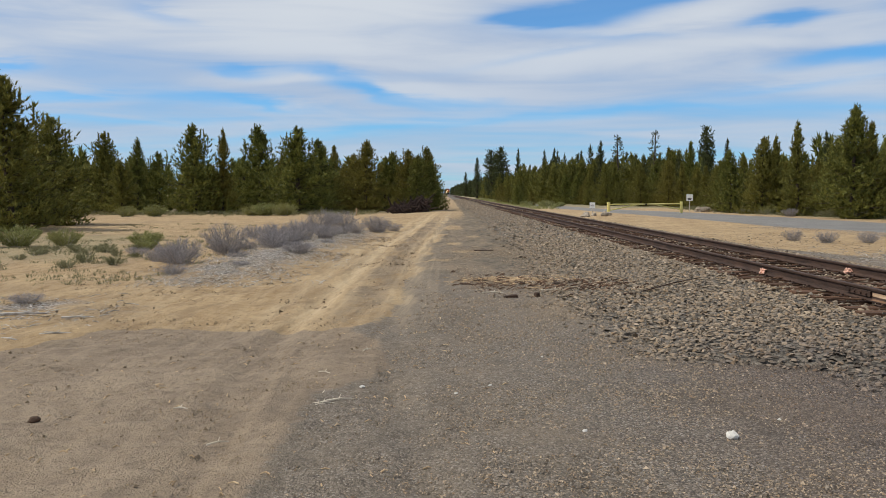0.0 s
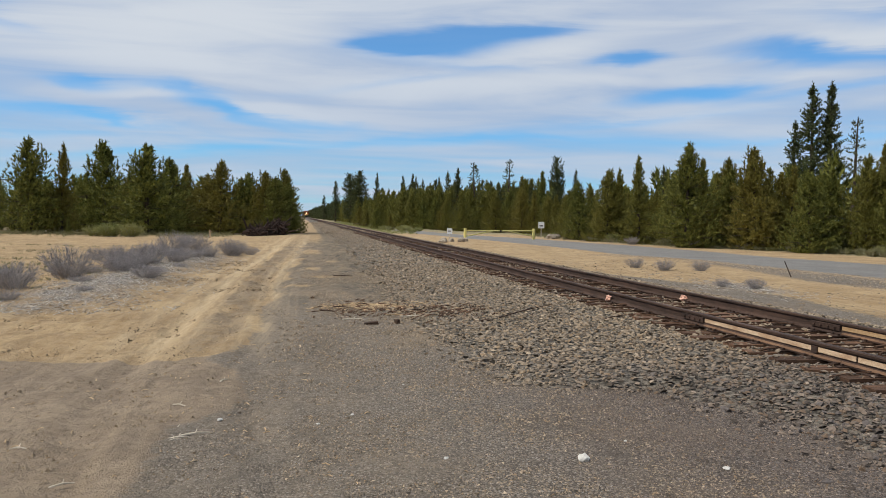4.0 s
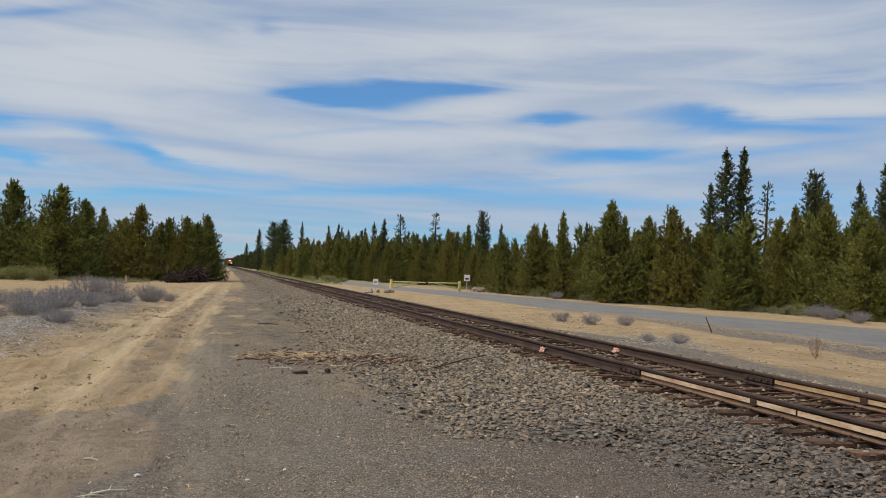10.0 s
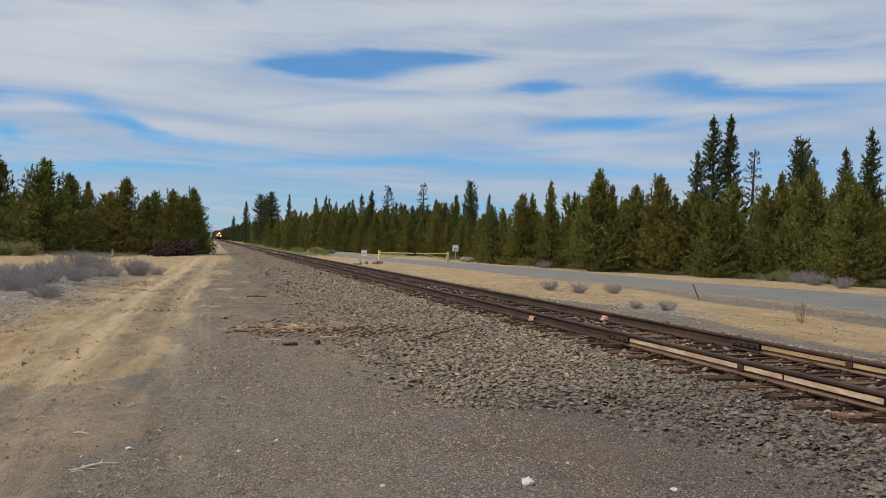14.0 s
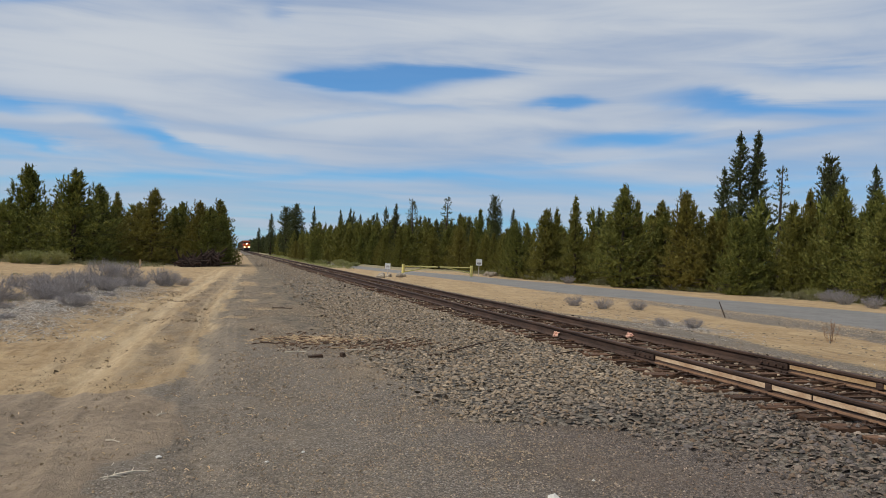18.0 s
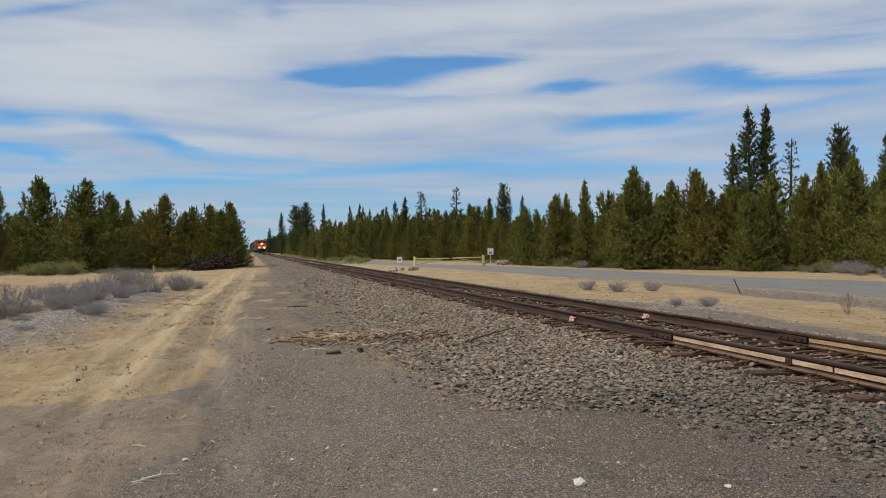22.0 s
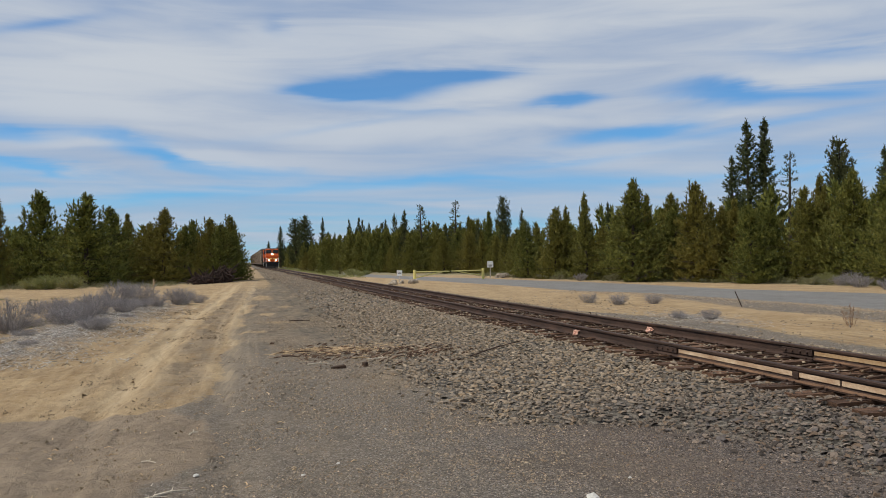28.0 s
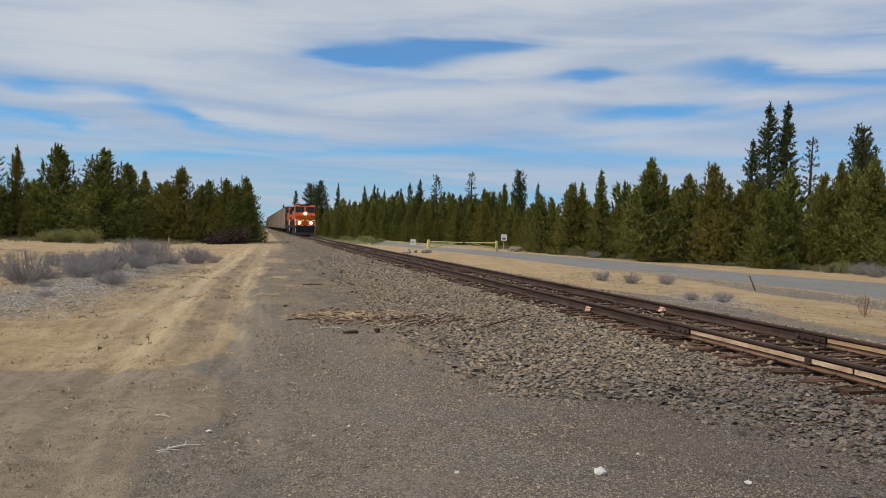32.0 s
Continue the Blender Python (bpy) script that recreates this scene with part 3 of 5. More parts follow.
    near = np.exp(-(np.maximum(np.hypot(X, Y - 8) - 8, 0) / 15) ** 2)
    soil = np.clip((1.0 - X) / 1.5, 0.25, 1) + np.clip(X - 10.5, 0, 1)
    rough = 0.016 * lattice(X, Y, 0.62, 1) + 0.013 * lattice(X, Y, 0.27, 2) + 0.009 * lattice(X, Y, 0.12, 3)
    gouge = np.clip(lattice(X, Y, 0.9, 4) - 0.25, 0, 1) * lattice(X, Y, 0.09, 5) * 0.03
    # drawn-out ridges where wheels have gone along the lane
    W = X - 0.1 * np.clip(9 - Y, 0, 9) * np.clip(-X, 0, 2) * -1 + 0.25 * lattice(X * 0.3, Y, 4.0, 8)
    ridge = 0.024 * lattice(W, Y * 0.05, 0.21, 6) + 0.022 * lattice(W, Y * 0.08, 0.12, 7)
    band = np.exp(-((X - lerp(Y, LANE_Y, LANE_X)) / 1.35) ** 4) * np.clip((Y - 4) / 7, 0.3, 1) * np.clip((75 - Y) / 30, 0, 1)
    heave = 0.016 * lattice(X * 2.4, Y, 1.8, 9) + 0.020 * lattice(X * 2.6, Y, 0.9, 10) + 0.012 * lattice(X, Y, 0.35, 13)
    Z = Z + heave * np.exp(-((X + 1.4) / 2.6) ** 4) * np.clip((Y - 10) / 14, 0, 1) * np.clip((85 - Y) / 30, 0, 1)
    Z = Z + ridge * band + near * soil * 1.25 * (rough + gouge) * (X < 2.2)
    for x0, dx, w, deep in DIRT_RUTS:
        d = X - x0 - dx * (Y - 5)
        Z = Z - deep * (np.exp(-(d / w) ** 2) - 0.45 * np.exp(-((np.abs(d) - 1.9 * w) / (0.7 * w)) ** 2)) * np.clip((9.5 - Y) / 1.0, 0, 1) * np.clip((Y - 5.0) / 1.8, 0, 1) * (1 + 0.5 * lattice(X, Y, 0.3, 81))
    nx, ny = len(xs), len(ys)
    i = np.arange(nx * ny).reshape(ny, nx)
    a, b, c, d = i[:-1, :-1].ravel(), i[:-1, 1:].ravel(), i[1:, 1:].ravel(), i[1:, :-1].ravel()
    tris = np.concatenate([np.stack([a, b, c], 1), np.stack([a, c, d], 1)])
    me = tri_mesh("ground", np.stack([X.ravel(), Y.ravel(), Z.ravel()], 1), tris, GROUND)
    me.shade_smooth()

    def soft(v, w):
        return np.clip(0.5 + v / w, 0, 1)
    x, y = X.ravel(), Y.ravel()
    u = x + bend(y)
    edge = lerp(y, [-300, 4.2, 6.2, 6.9, 7.5, 8.5, 9.2, 9.6, 10.5, 12.5, 16.5, 26, 50, 110, 400], [-1.3, -1.2, -1.15, -0.75, -0.65, -0.8, -1.3, -1.1, -0.8, -0.68, -0.6, -0.45, 0.1, 1.0, 2.0])
    edge = edge + (0.16 * lattice(x, y, 0.7, 21) + 0.3 * lattice(x, y, 2.4, 22)) * np.clip((y - 8) / 8, 0.35, 1)
    gravel = soft(u - edge, 0.38 + 0.02 * np.clip(y - 8, 0, 40)) * soft(lerp(y, [0, 15, 20, 24, 28, 35, 60], [12.4, 12.4, 13.2, 12.8, 11.6, 11.0, 10.8]) - u, 1.6)
    dirt_line = lerp(x, [-30, -7, -4.8, -4.4, -4.1, -3.4, -2.7, -1.5, -1.1, -0.85, 0], [4, 6.6, 7.6, 8.7, 9.5, 9.45, 9.1, 9.3, 9.6, 10.0, 10.4])
    dirt_line = dirt_line + 0.10 * lattice(x, y, 0.9, 23)
    dirt = soft(dirt_line - y, 0.30 + 0.5 * np.clip((-3 - x) / 2, 0, 1)) * (x < 3)
    lane = lerp(y, LANE_Y, LANE_X)
    wood_l = soft(y - 72 + 0.12 * x, 8) * soft(-1.2 - x, 1.5)
    wood_r = soft(x - wood_edge(y) + 0.5, 3) * (x > 8)
    dirt = np.maximum(dirt, np.maximum(wood_l, wood_r))
    ballast = soft(u - ballast_edge(y), 0.9) * soft(9.9 - u, 1.2) * soft(y - 2.6, 1.2)
    near_side, far_side = road_sides(y)
    road = soft(x - near_side, 1.4) * soft(far_side - x, 1.4) * (x > 9)
    spill = soft(x - lerp(y, [0, 18, 22, 25, 33, 40, 46], [16.0, 16.6, 17.6, 17.2, 18.8, 19.8, 20.5]), 1.6) * soft(near_side - x, 1.2) * (y < 46)
    gravel = np.maximum(gravel, 0.72 * spill)
    grass = soft(-8.3 - x - 0.25 * (y - 22), 5) * soft(y - 19, 3) * soft(34 - y, 6) * 0.55
    grass = np.maximum(grass, soft(x - wood_edge(y) + 2.8, 3) * 0.75 * (x > 9))
    grass = np.maximum(grass, soft(y - 66, 8) * soft(-3 - x, 2) * 0.55)
    grass = np.maximum(grass, 0.8 * soft(u - 11, 2) * soft(y - 105, 12) * (1 - road))
    bank = lerp(y, [12, 15, 20, 30, 38], [-4.7, -4.6, -4.4, -3.8, -3.3])
    chips = np.exp(-((x - bank) / 1.4) ** 2) * soft(y - 13.5, 4) * soft(34 - y, 8) * (0.68 + 0.25 * lattice(x, y, 0.5, 31))
    chips = np.maximum(chips, 0.85 * np.exp(-((x + 6.1) / 0.8) ** 2 - ((y - 11.5) / 0.7) ** 2))
    chips = np.maximum(chips, 0.9 * np.exp(-((x - 13.6) / 1.0) ** 2 - ((y - 22.8) / 2.5) ** 2))
    # pale wheel lines, rougher trodden soil, sand blown over the gravel
    wheel = np.zeros_like(x)
    for off, w, k in ((-0.66, 0.19, 1.0), (0.60, 0.15, 1.0), (-0.36, 0.07, 0.55), (-1.2, 0.14, 0.6), (0.30, 0.07, 0.5)):
        sway = 0.10 * lattice(x * 0, y, 5.0, 71)
        wheel = np.maximum(wheel, k * np.exp(-((x - lane - off - sway) / w) ** 2) * (y > 9.2))
    for x0, dx, w, k in ((-1.40, -0.115, 0.08, 0.65), (-1.12, -0.115, 0.08, 0.6), (-1.27, -0.11, 0.05, 0.45), (-2.4, 0.16, 0.25, 0.5), (-3.3, 0.24, 0.25, 0.5), (-2.9, 0.10, 0.10, 0.6), (-3.5, 0.13, 0.10, 0.6)):
        wheel = np.maximum(wheel, k * np.exp(-((x - x0 - dx * (y - 5)) / w) ** 2) * (y < 9.6) * np.clip((y - 5.0) / 2.0, 0.15, 1))
    for x0, w in ((-0.66, 0.05), (-0.34, 0.05), (-0.22, 0.04)):
        wheel = np.maximum(wheel, 0.8 * np.exp(-((x - x0) / w) ** 2) * soft(y - 10, 1.5) * soft(21 - y, 6))
    wheel = wheel * np.clip((85 - y) / 35, 0, 1) * (x < 1.5)
    clods = np.exp(-((x - lane) / 0.42) ** 4) * soft(y - 10, 2) * soft(90 - y, 20) * (0.66 + 0.35 * lattice(x * 1.5, y, 1.1, 41))
    clods = np.maximum(clods, 0.62 * np.exp(-((x - 0.25) / 0.8) ** 2) * soft(y - 14, 5))
    clods = np.maximum(clods, 0.75 * np.exp(-((x - 1.5) / 0.55) ** 2 - ((y - 11.2) / 1.6) ** 2))
    clods = np.maximum(clods, 0.95 * np.exp(-((x - 2.0) / 1.0) ** 2 - ((y - 13.4) / 0.6) ** 2))
    drift = np.zeros_like(x)
    for x0, y0, a, b, k in ((0.48, 22.2, 0.45, 0.55, 1.15), (1.2, 14.9, 0.85, 0.4, 1.05), (-0.35, 19.3, 0.6, 0.35, 1.0), (2.0, 14.6, 0.45, 0.35, 0.95), (0.15, 25.5, 0.4, 1.2, 0.7), (0.9, 30, 0.5, 1.5, 0.6), (0.2, 38, 0.7, 4, 0.75), (3.2, 9.6, 0.5, 0.7, 0.55), (2.5, 8.2, 0.5, 0.3, 0.5)):
        drift = np.maximum(drift, k * np.exp(-((x - x0) / a) ** 2 - ((y - y0) / b) ** 2))
    clods = np.maximum(clods, 0.5 * np.clip(lattice(x, y * 0.6, 1.6, 42) + 0.2, 0, 1) * (x < -1.5) * soft(y - 9, 3) * soft(60 - y, 20))
    drift = np.maximum(drift, 0.95 * soft(y - 52, 30) * soft(1.3 - x, 1.2) * (x > -3))
    for name, (r, g, bl) in (("soil_a", (gravel, dirt, ballast)), ("soil_b", (road, grass, chips)), ("soil_c", (wheel, clods, drift))):
        at = me.color_attributes.new(name, "FLOAT_COLOR", "POINT")
        at.data.foreach_set("color", np.stack([r, g, bl, np.ones_like(r)], 1).astype(np.float32).ravel())
    return tagged(new("ground", me), "bare sandy ground with dark gravel beside a railway", "ground", kind="structure")


def road_sides(y):
    """Near and far side of the gravel road beyond the track."""
    return (lerp(y, [-300, 0, 21, 27, 40, 45, 61, 80, 104, 140, 300], [20, 20, 20.4, 21.4, 21, 19.0, 18.8, 17, 14.8, 13.2, 12.5]),
            lerp(y, [-300, 0, 31, 37, 42, 53, 62, 70, 82, 104, 140, 300], [31, 31, 30.5, 29.2, 28, 28, 27.3, 25.8, 24.8, 20, 17.5, 14.0]))


def wood_edge(y):
    """Front of the wood beyond the road."""
    return lerp(y, [0, 35, 50, 60, 75, 100, 112, 135, 160, 250, 600], [41, 40, 37.5, 33, 30.5, 31, 31, 22, 17, 13.8, 10.6])


build_ground()


# ---- trees ----
def blades(origin, aim, count, length, width, spread, gen):
    """Thin triangles fanned out from points: arrays of vertices and triangles."""
    k = len(origin)
    o = np.repeat(origin, count, 0)
    d = np.repeat(aim, count, 0) + gen.normal(0, spread, (k * count, 3))
    d /= np.linalg.norm(d, axis=1, keepdims=True) + 1e-9
    s = np.cross(d, gen.normal(0, 1, (k * count, 3)))
    s /= np.linalg.norm(s, axis=1, keepdims=True) + 1e-9
    ln = length * gen.uniform(0.6, 1.25, (k * count, 1))
    w = width * gen.uniform(0.7, 1.3, (k * count, 1))
    v = np.stack([o - d * ln * 0.15 + s * w, o - d * ln * 0.15 - s * w, o + d * ln], 1).reshape(-1, 3)
    return v, np.arange(k * count * 3).reshape(-1, 3)


def conifer_arrays(h, r, seed, whorls=26, arms=7, tufts=6, count=5, blade=0.30, width=0.045, bare=0.0, shape=0.75, droop=0.25, gaps=0.12, outer=0.25, spread=0.42, fill=0, shoots=0.0):
    """Crown of a pine: whorls of boughs that curve upwards, set with tufts of needles, uneven in outline; fill: dense old needles
    near the trunk; shoots: upright leaders on the upper boughs."""
    g = np.random.default_rng(seed)
    points, aims, limbs, deep_points, deep_aims = [], [], [], [], []
    lean = g.normal(0, 0.02, 2)
    lobes = g.random(4) * 6.283
    for w in range(whorls):
        f = bare + (1 - bare) * (w + 0.2 * g.random()) / whorls
        z = f * h * 0.985
        q = (f - bare) / (1 - bare)
        reach = r * ((1 - q) ** shape) * min(1.0, 0.80 + q * 2.0) + 0.06
        for a in range(arms if q < 0.85 else 5):
            if g.random() < gaps:
                continue
            t = g.random() * 6.283
            bulge = 1.0 + 0.13 * math.sin(2 * t + lobes[0] + 3 * q) + 0.10 * math.sin(3 * t + lobes[1] - 5 * q)
            ln = reach * bulge * g.uniform(0.74, 1.06) * (1.16 if g.random() < 0.08 else 1.0)
            rise = (0.05 + 0.55 * q) - droop * g.random() + g.normal(0, 0.12)
            curl = 0.38 + 0.25 * q
            lift = g.normal(0, 0.45 / whorls) * h * (1 - q)
            out = np.array([math.cos(t), math.sin(t), 0.0])
            base = np.array([lean[0] * z, lean[1] * z, max(0.12, z + lift)])
            tip = base + out * ln + np.array([0, 0, ln * rise])
            limbs.append((base, tip))
            n = max(2, int(tufts * ln / r + 1.5))
            side = np.array([-out[1], out[0], 0.0])
            for j in range(n):
                s = outer + (1.03 - outer) * ((j + g.random() * 0.7) / n) ** 0.75
                fan = g.uniform(-1, 1) * 0.34 * ln * min(s + 0.15, 1.15 - 0.4 * s)
                p = base + (tip - base) * s + side * fan + g.normal(0, 0.035, 3) + np.array([0, 0, curl * ln * s * s - 0.10 * abs(fan)])
                p[2] = max(p[2], 0.08)
                points.append(p)
                aims.append(out * 0.45 + side * fan * 0.5 + np.array([0, 0, 0.75 + 0.5 * q]))
            for j in range(fill):
                s = g.uniform(0.10, 0.55)
                deep_points.append(base + (tip - base) * s + side * g.normal(0, 0.16 * ln) + np.array([0, 0, curl * ln * s * s]))
                deep_aims.append(out * 0.4 + np.array([0, 0, 0.5]))
            if 0.45 < q < 0.93 and g.random() < shoots:
                p0 = base + (tip - base) * g.uniform(0.55, 0.95) + np.array([0, 0, curl * ln * 0.6])
                for j in range(5):
                    points.append(p0 + np.array([0, 0, 0.019 * h * j]))
                    aims.append(np.array([0, 0, 1.6]))
    top = np.array([lean[0] * h, lean[1] * h, h])
    for j in range(9):
        points.append(top - np.array([0, 0, 0.08 * j * h / 8]))
        aims.append(np.array([0, 0, 1.4]))
    v, f = blades(np.array(points), np.array(aims), count, blade, width, spread, g)
    if fill:
        v2, f2 = blades(np.array(deep_points), np.array(deep_aims), 3, blade * 1.3, width * 2.4, 0.8, g)
        v, f = np.concatenate([v, v2]), np.concatenate([f, f2 + len(v)])
    return v, f, limbs, lean


def make_tree(name, h, r, seed, mat, label, **opts):
    v, f, limbs, lean = conifer_arrays(h, r, seed, **opts)
    t = empty(name, Matrix(), label, "tree")
    crown = new("crown", tri_mesh("crown", v, f, mat))
    crown.parent = t
    bm = bmesh.new()
    rod(bm, (0, 0, -0.3), (lean[0] * h * 0.5, lean[1] * h * 0.5, h * 0.5), 0.020 * h, 0.012 * h, 7)
    rod(bm, (lean[0] * h * 0.5, lean[1] * h * 0.5, h * 0.5), (lean[0] * h, lean[1] * h, h), 0.012 * h, 0.003 * h, 6)
    for base, tip in limbs[::3]:
        rod(bm, base, tip, 0.022, 0.008, 3)
    part("trunk", bm, BARK, t)
    return t


YOUNG = "young bushy pine with boughs down to the ground"
kinds = {}
kinds["pine"] = [make_tree("pine_tree", 7.0, 2.3, s, PINE, YOUNG, whorls=28, arms=9, tufts=11, count=7, blade=0.25, width=0.028, gaps=0.08, shape=0.90, droop=0.3, fill=3, shoots=0.22) for s in (11, 12, 13, 14, 15)]
kinds["slim"] = [make_tree("pine_tree", 8.0, 1.7, s, PINE, "slender young pine with a pointed top", whorls=31, arms=8, tufts=10, count=7, blade=0.25, width=0.028, gaps=0.10, shape=0.95, fill=3, shoots=0.12) for s in (21, 22, 23)]
kinds["tall"] = [make_tree("pine_tree", 16.0, 2.25, s, FIR, "tall dark pine standing above the young wood", whorls=46, arms=7, tufts=11, count=7, blade=0.30, width=0.040, bare=0.06, shape=0.66, droop=0.75, gaps=0.20, outer=0.35, spread=0.9, fill=2) for s in (31, 32, 33)]
kinds["thin"] = [make_tree("pine_tree", 13.0, 1.35, s, FIR, "thin old pine with a sparse crown and bare lower trunk", whorls=30, arms=4, tufts=7, count=6, blade=0.26, width=0.036, bare=0.30, shape=0.40, droop=0.9, gaps=0.35, outer=0.5, spread=0.9) for s in (41, 42)]
kinds["clump"] = [make_tree("pine_tree", 13.0, 2.2, s, FIR, "old pine with a rounded bushy crown", whorls=38, arms=9, tufts=8, count=6, blade=0.32, width=0.048, bare=0.10, shape=0.36, droop=0.5, gaps=0.14, outer=0.4, spread=0.8, fill=2) for s in (51, 52)]
used = set()


def plant(kind, x, y, h, wide=1.0, group=""):
    """Stand a tree of a kind on the ground at x, y, h metres high."""
    model = kinds[kind][int(abs(x * 7.3 + y * 3.1)) % len(kinds[kind])]
    own = {"pine": 7.0, "slim": 8.0, "tall": 16.0, "thin": 13.0, "clump": 13.0}[kind]
    s = h / own
    m = pose(x, y, ground_z(x, y) - 0.05, 0, 0, (x * 97 + y * 53) % 360)
    if model in used:
        t = copy_thing(model, m)
    else:
        t, _ = model, used.add(model)
        t.matrix_world = m
    t.scale = (s * wide, s * wide, s)
    if group:
        tagged(t, group=group)
    return t


LEFT_WOOD = [
    (-20.0, 36.0, 7.2, 1.25), (-22.5, 38.0, 6.6, 1.30), (-21.4, 43.0, 6.0, 1.30), (-24.0, 45.0, 5.6, 1.30),
    (-30.8, 63.8, 3.2, 1.30), (-31.9, 72.6, 7.4, 1.10), (-28.2, 68.2, 4.6, 1.30), (-28.7, 72.6, 6.9, 1.00), (-27.5, 74.8, 5.7, 1.20),
    (-25.1, 77.0, 4.7, 1.30), (-21.9, 68.2, 7.7, 1.15), (-19.9, 69.3, 7.4, 0.85), (-19.7, 75.9, 5.4, 1.30), (-17.2, 72.6, 7.9, 1.20),
    (-15.3, 77.0, 5.9, 1.30), (-13.0, 68.2, 7.4, 1.35), (-11.8, 72.6, 6.7, 1.20), (-11.2, 80.3, 5.8, 1.30), (-12.9, 88.0, 7.1, 1.00),
]
LEFT_END = [
    (-7.7, 73, 6.6, 1.35), (-6.3, 79, 5.4, 1.4), (-5.4, 83, 6.1, 1.4), (-3.9, 78, 6.0, 1.4), (-9.4, 77, 5.6, 1.4),
    (-2.6, 80, 5.2, 1.35), (-2.1, 82, 6.5, 1.15), (-2.0, 80.5, 5.0, 1.1), (-3.1, 76.5, 5.4, 1.2), (-2.3, 88, 5.9, 1.35), (-35.2, 69, 6.0, 1.2), (-39.0, 73, 7.8, 1.1),
]
RIGHT_FRONT = [
    (30.6, 60, 8.4, 1.25), (32.7, 61, 7.4, 1.0), (30.0, 68, 8.1, 1.0), (34.2, 56, 7.9, 1.15), (34.9, 58, 7.4, 1.0),
    (36.6, 64, 7.7, 1.1), (39.0, 60, 6.3, 1.2), (34.8, 50, 5.8, 1.2), (37.4, 52, 5.8, 1.2), (39.3, 50, 7.0, 1.15),
    (40.7, 50, 8.0, 1.0), (40.0, 46, 7.9, 1.15), (39.8, 43, 7.4, 1.2), (37.8, 40, 6.3, 1.3), (28.7, 80, 6.2, 1.2),
    (29.6, 75, 7.2, 1.15), (30.7, 74, 7.3, 1.0), (28.9, 84, 5.4, 1.3), (32.3, 66, 6.5, 1.2), (41.0, 37, 6.6, 1.3),
]
RIGHT_BACK = [
    ("tall", 52.2, 75, 16.9, 1.0), ("tall", 54.1, 75, 17.0, 0.95), ("tall", 48.7, 73, 12.5, 1.1), ("thin", 54.7, 72, 12.8, 1.1),
    ("clump", 52.4, 62, 12.6, 0.9), ("tall", 54.0, 58, 11.6, 0.9), ("tall", 55.6, 57, 13.2, 1.0), ("tall", 40.5, 85, 8.6, 1.0),
    ("clump", 35.9, 110, 11.2, 0.8), ("tall", 38.6, 110, 9.6, 0.8), ("slim", 36.4, 120, 9.8, 1.0), ("slim", 36.0, 130, 9.5, 1.0),
    ("thin", 36.2, 140, 12.9, 1.3), ("thin", 30.1, 140, 12.2, 1.3), ("tall", 26.9, 140, 11.3, 1.0),
]
RIGHT_FAR = [
    ("tall", 26.9, 160, 10.6, 1.0), ("tall", 25.4, 190, 12.8, 0.8), ("tall", 23.1, 190, 12.4, 0.7), ("tall", 20.2, 230, 15.0, 0.8),
    ("clump", 15.7, 240, 15.8, 1.2), ("clump", 13.6, 246, 15.3, 1.2), ("tall", 10.9, 300, 15.6, 1.1), ("tall", 8.5, 380, 12.2, 1.1),
]
for x, y, h, w in LEFT_WOOD + LEFT_END:
    plant("slim" if w < 1.05 else "pine", x, y, h, w * (1.12 if x < -8 else 1.0), "trees of the wood left of the track")
plant("slim", -10.5, 66, 1.7, 1.0, "trees of the wood left of the track")
plant("slim", -18.4, 66, 1.5, 1.1, "trees of the wood left of the track")
for x, y, h, w in RIGHT_FRONT:
    plant("slim" if w < 1.05 else "pine", x, y, h, w, "trees of the wood beyond the road")
for k, x, y, h, w in RIGHT_BACK + RIGHT_FAR:
    plant(k, x, y, h, w, "tall trees above the wood")


def fill_woods():
    g = np.random.default_rng(5)
    y = 30.0
    while y < 150:
        for row in range(2):
            x = wood_edge(y) + 2.0 + row * 3.4 + g.normal(0, 0.8)
            if g.random() < 0.86:
                plant("pine" if g.random() < 0.6 else "slim", x, y + g.normal(0, 0.7), g.uniform(4.6, 6.8) + 0.35 * row, g.uniform(1.05, 1.4), "trees of the wood beyond the road")
        y += 2.3 + 0.012 * y
    for i in range(40):
        x = g.uniform(-46, -3.8)
        y = g.uniform(80, 100) + max(0, -x - 30) * 0.2
        h = g.uniform(4.2, 5.9)
        if abs(x / y + 0.355) > 0.022:
            plant("pine" if g.random() < 0.6 else "slim", x, y, h, g.uniform(1.0, 1.35), "trees of the wood left of the track")


fill_woods()


def far_wood(name, label, spots, seed, mat, **opts):
    """Distant trees, too many to count, as one mesh."""
    g = np.random.default_rng(seed)
    models = [conifer_arrays(7.0, 1.7, 300 + i, **opts)[:2] for i in range(4)]
    vs, fs, at = [], [], 0
    for x, y, h, w in spots:
        v, f = models[g.integers(4)]
        t = g.random() * 6.283
        c, s = math.cos(t), math.sin(t)
        k = h / 7.0
        q = np.stack([(v[:, 0] * c - v[:, 1] * s) * k * w + x, (v[:, 0] * s + v[:, 1] * c) * k * w + y, v[:, 2] * k + ground_z(x, y)], 1)
        vs.append(q)
        fs.append(f + at)
        at += len(v)
    return tagged(new(name, tri_mesh(name, np.concatenate(vs), np.concatenate(fs), mat)), label, "woods", kind="stuff")


NEARER = dict(whorls=17, arms=8, tufts=3, count=3, blade=0.50, width=0.085, droop=0.3)
FARTHER = dict(whorls=11, arms=6, tufts=2, count=3, blade=0.8, width=0.15, droop=0.3)
g = np.random.default_rng(9)
front, back, spire = [], [], []
for i in range(1050):
    y = 148 + 900 * g.random() ** 1.9
    deep = g.random() ** 1.3 * 28
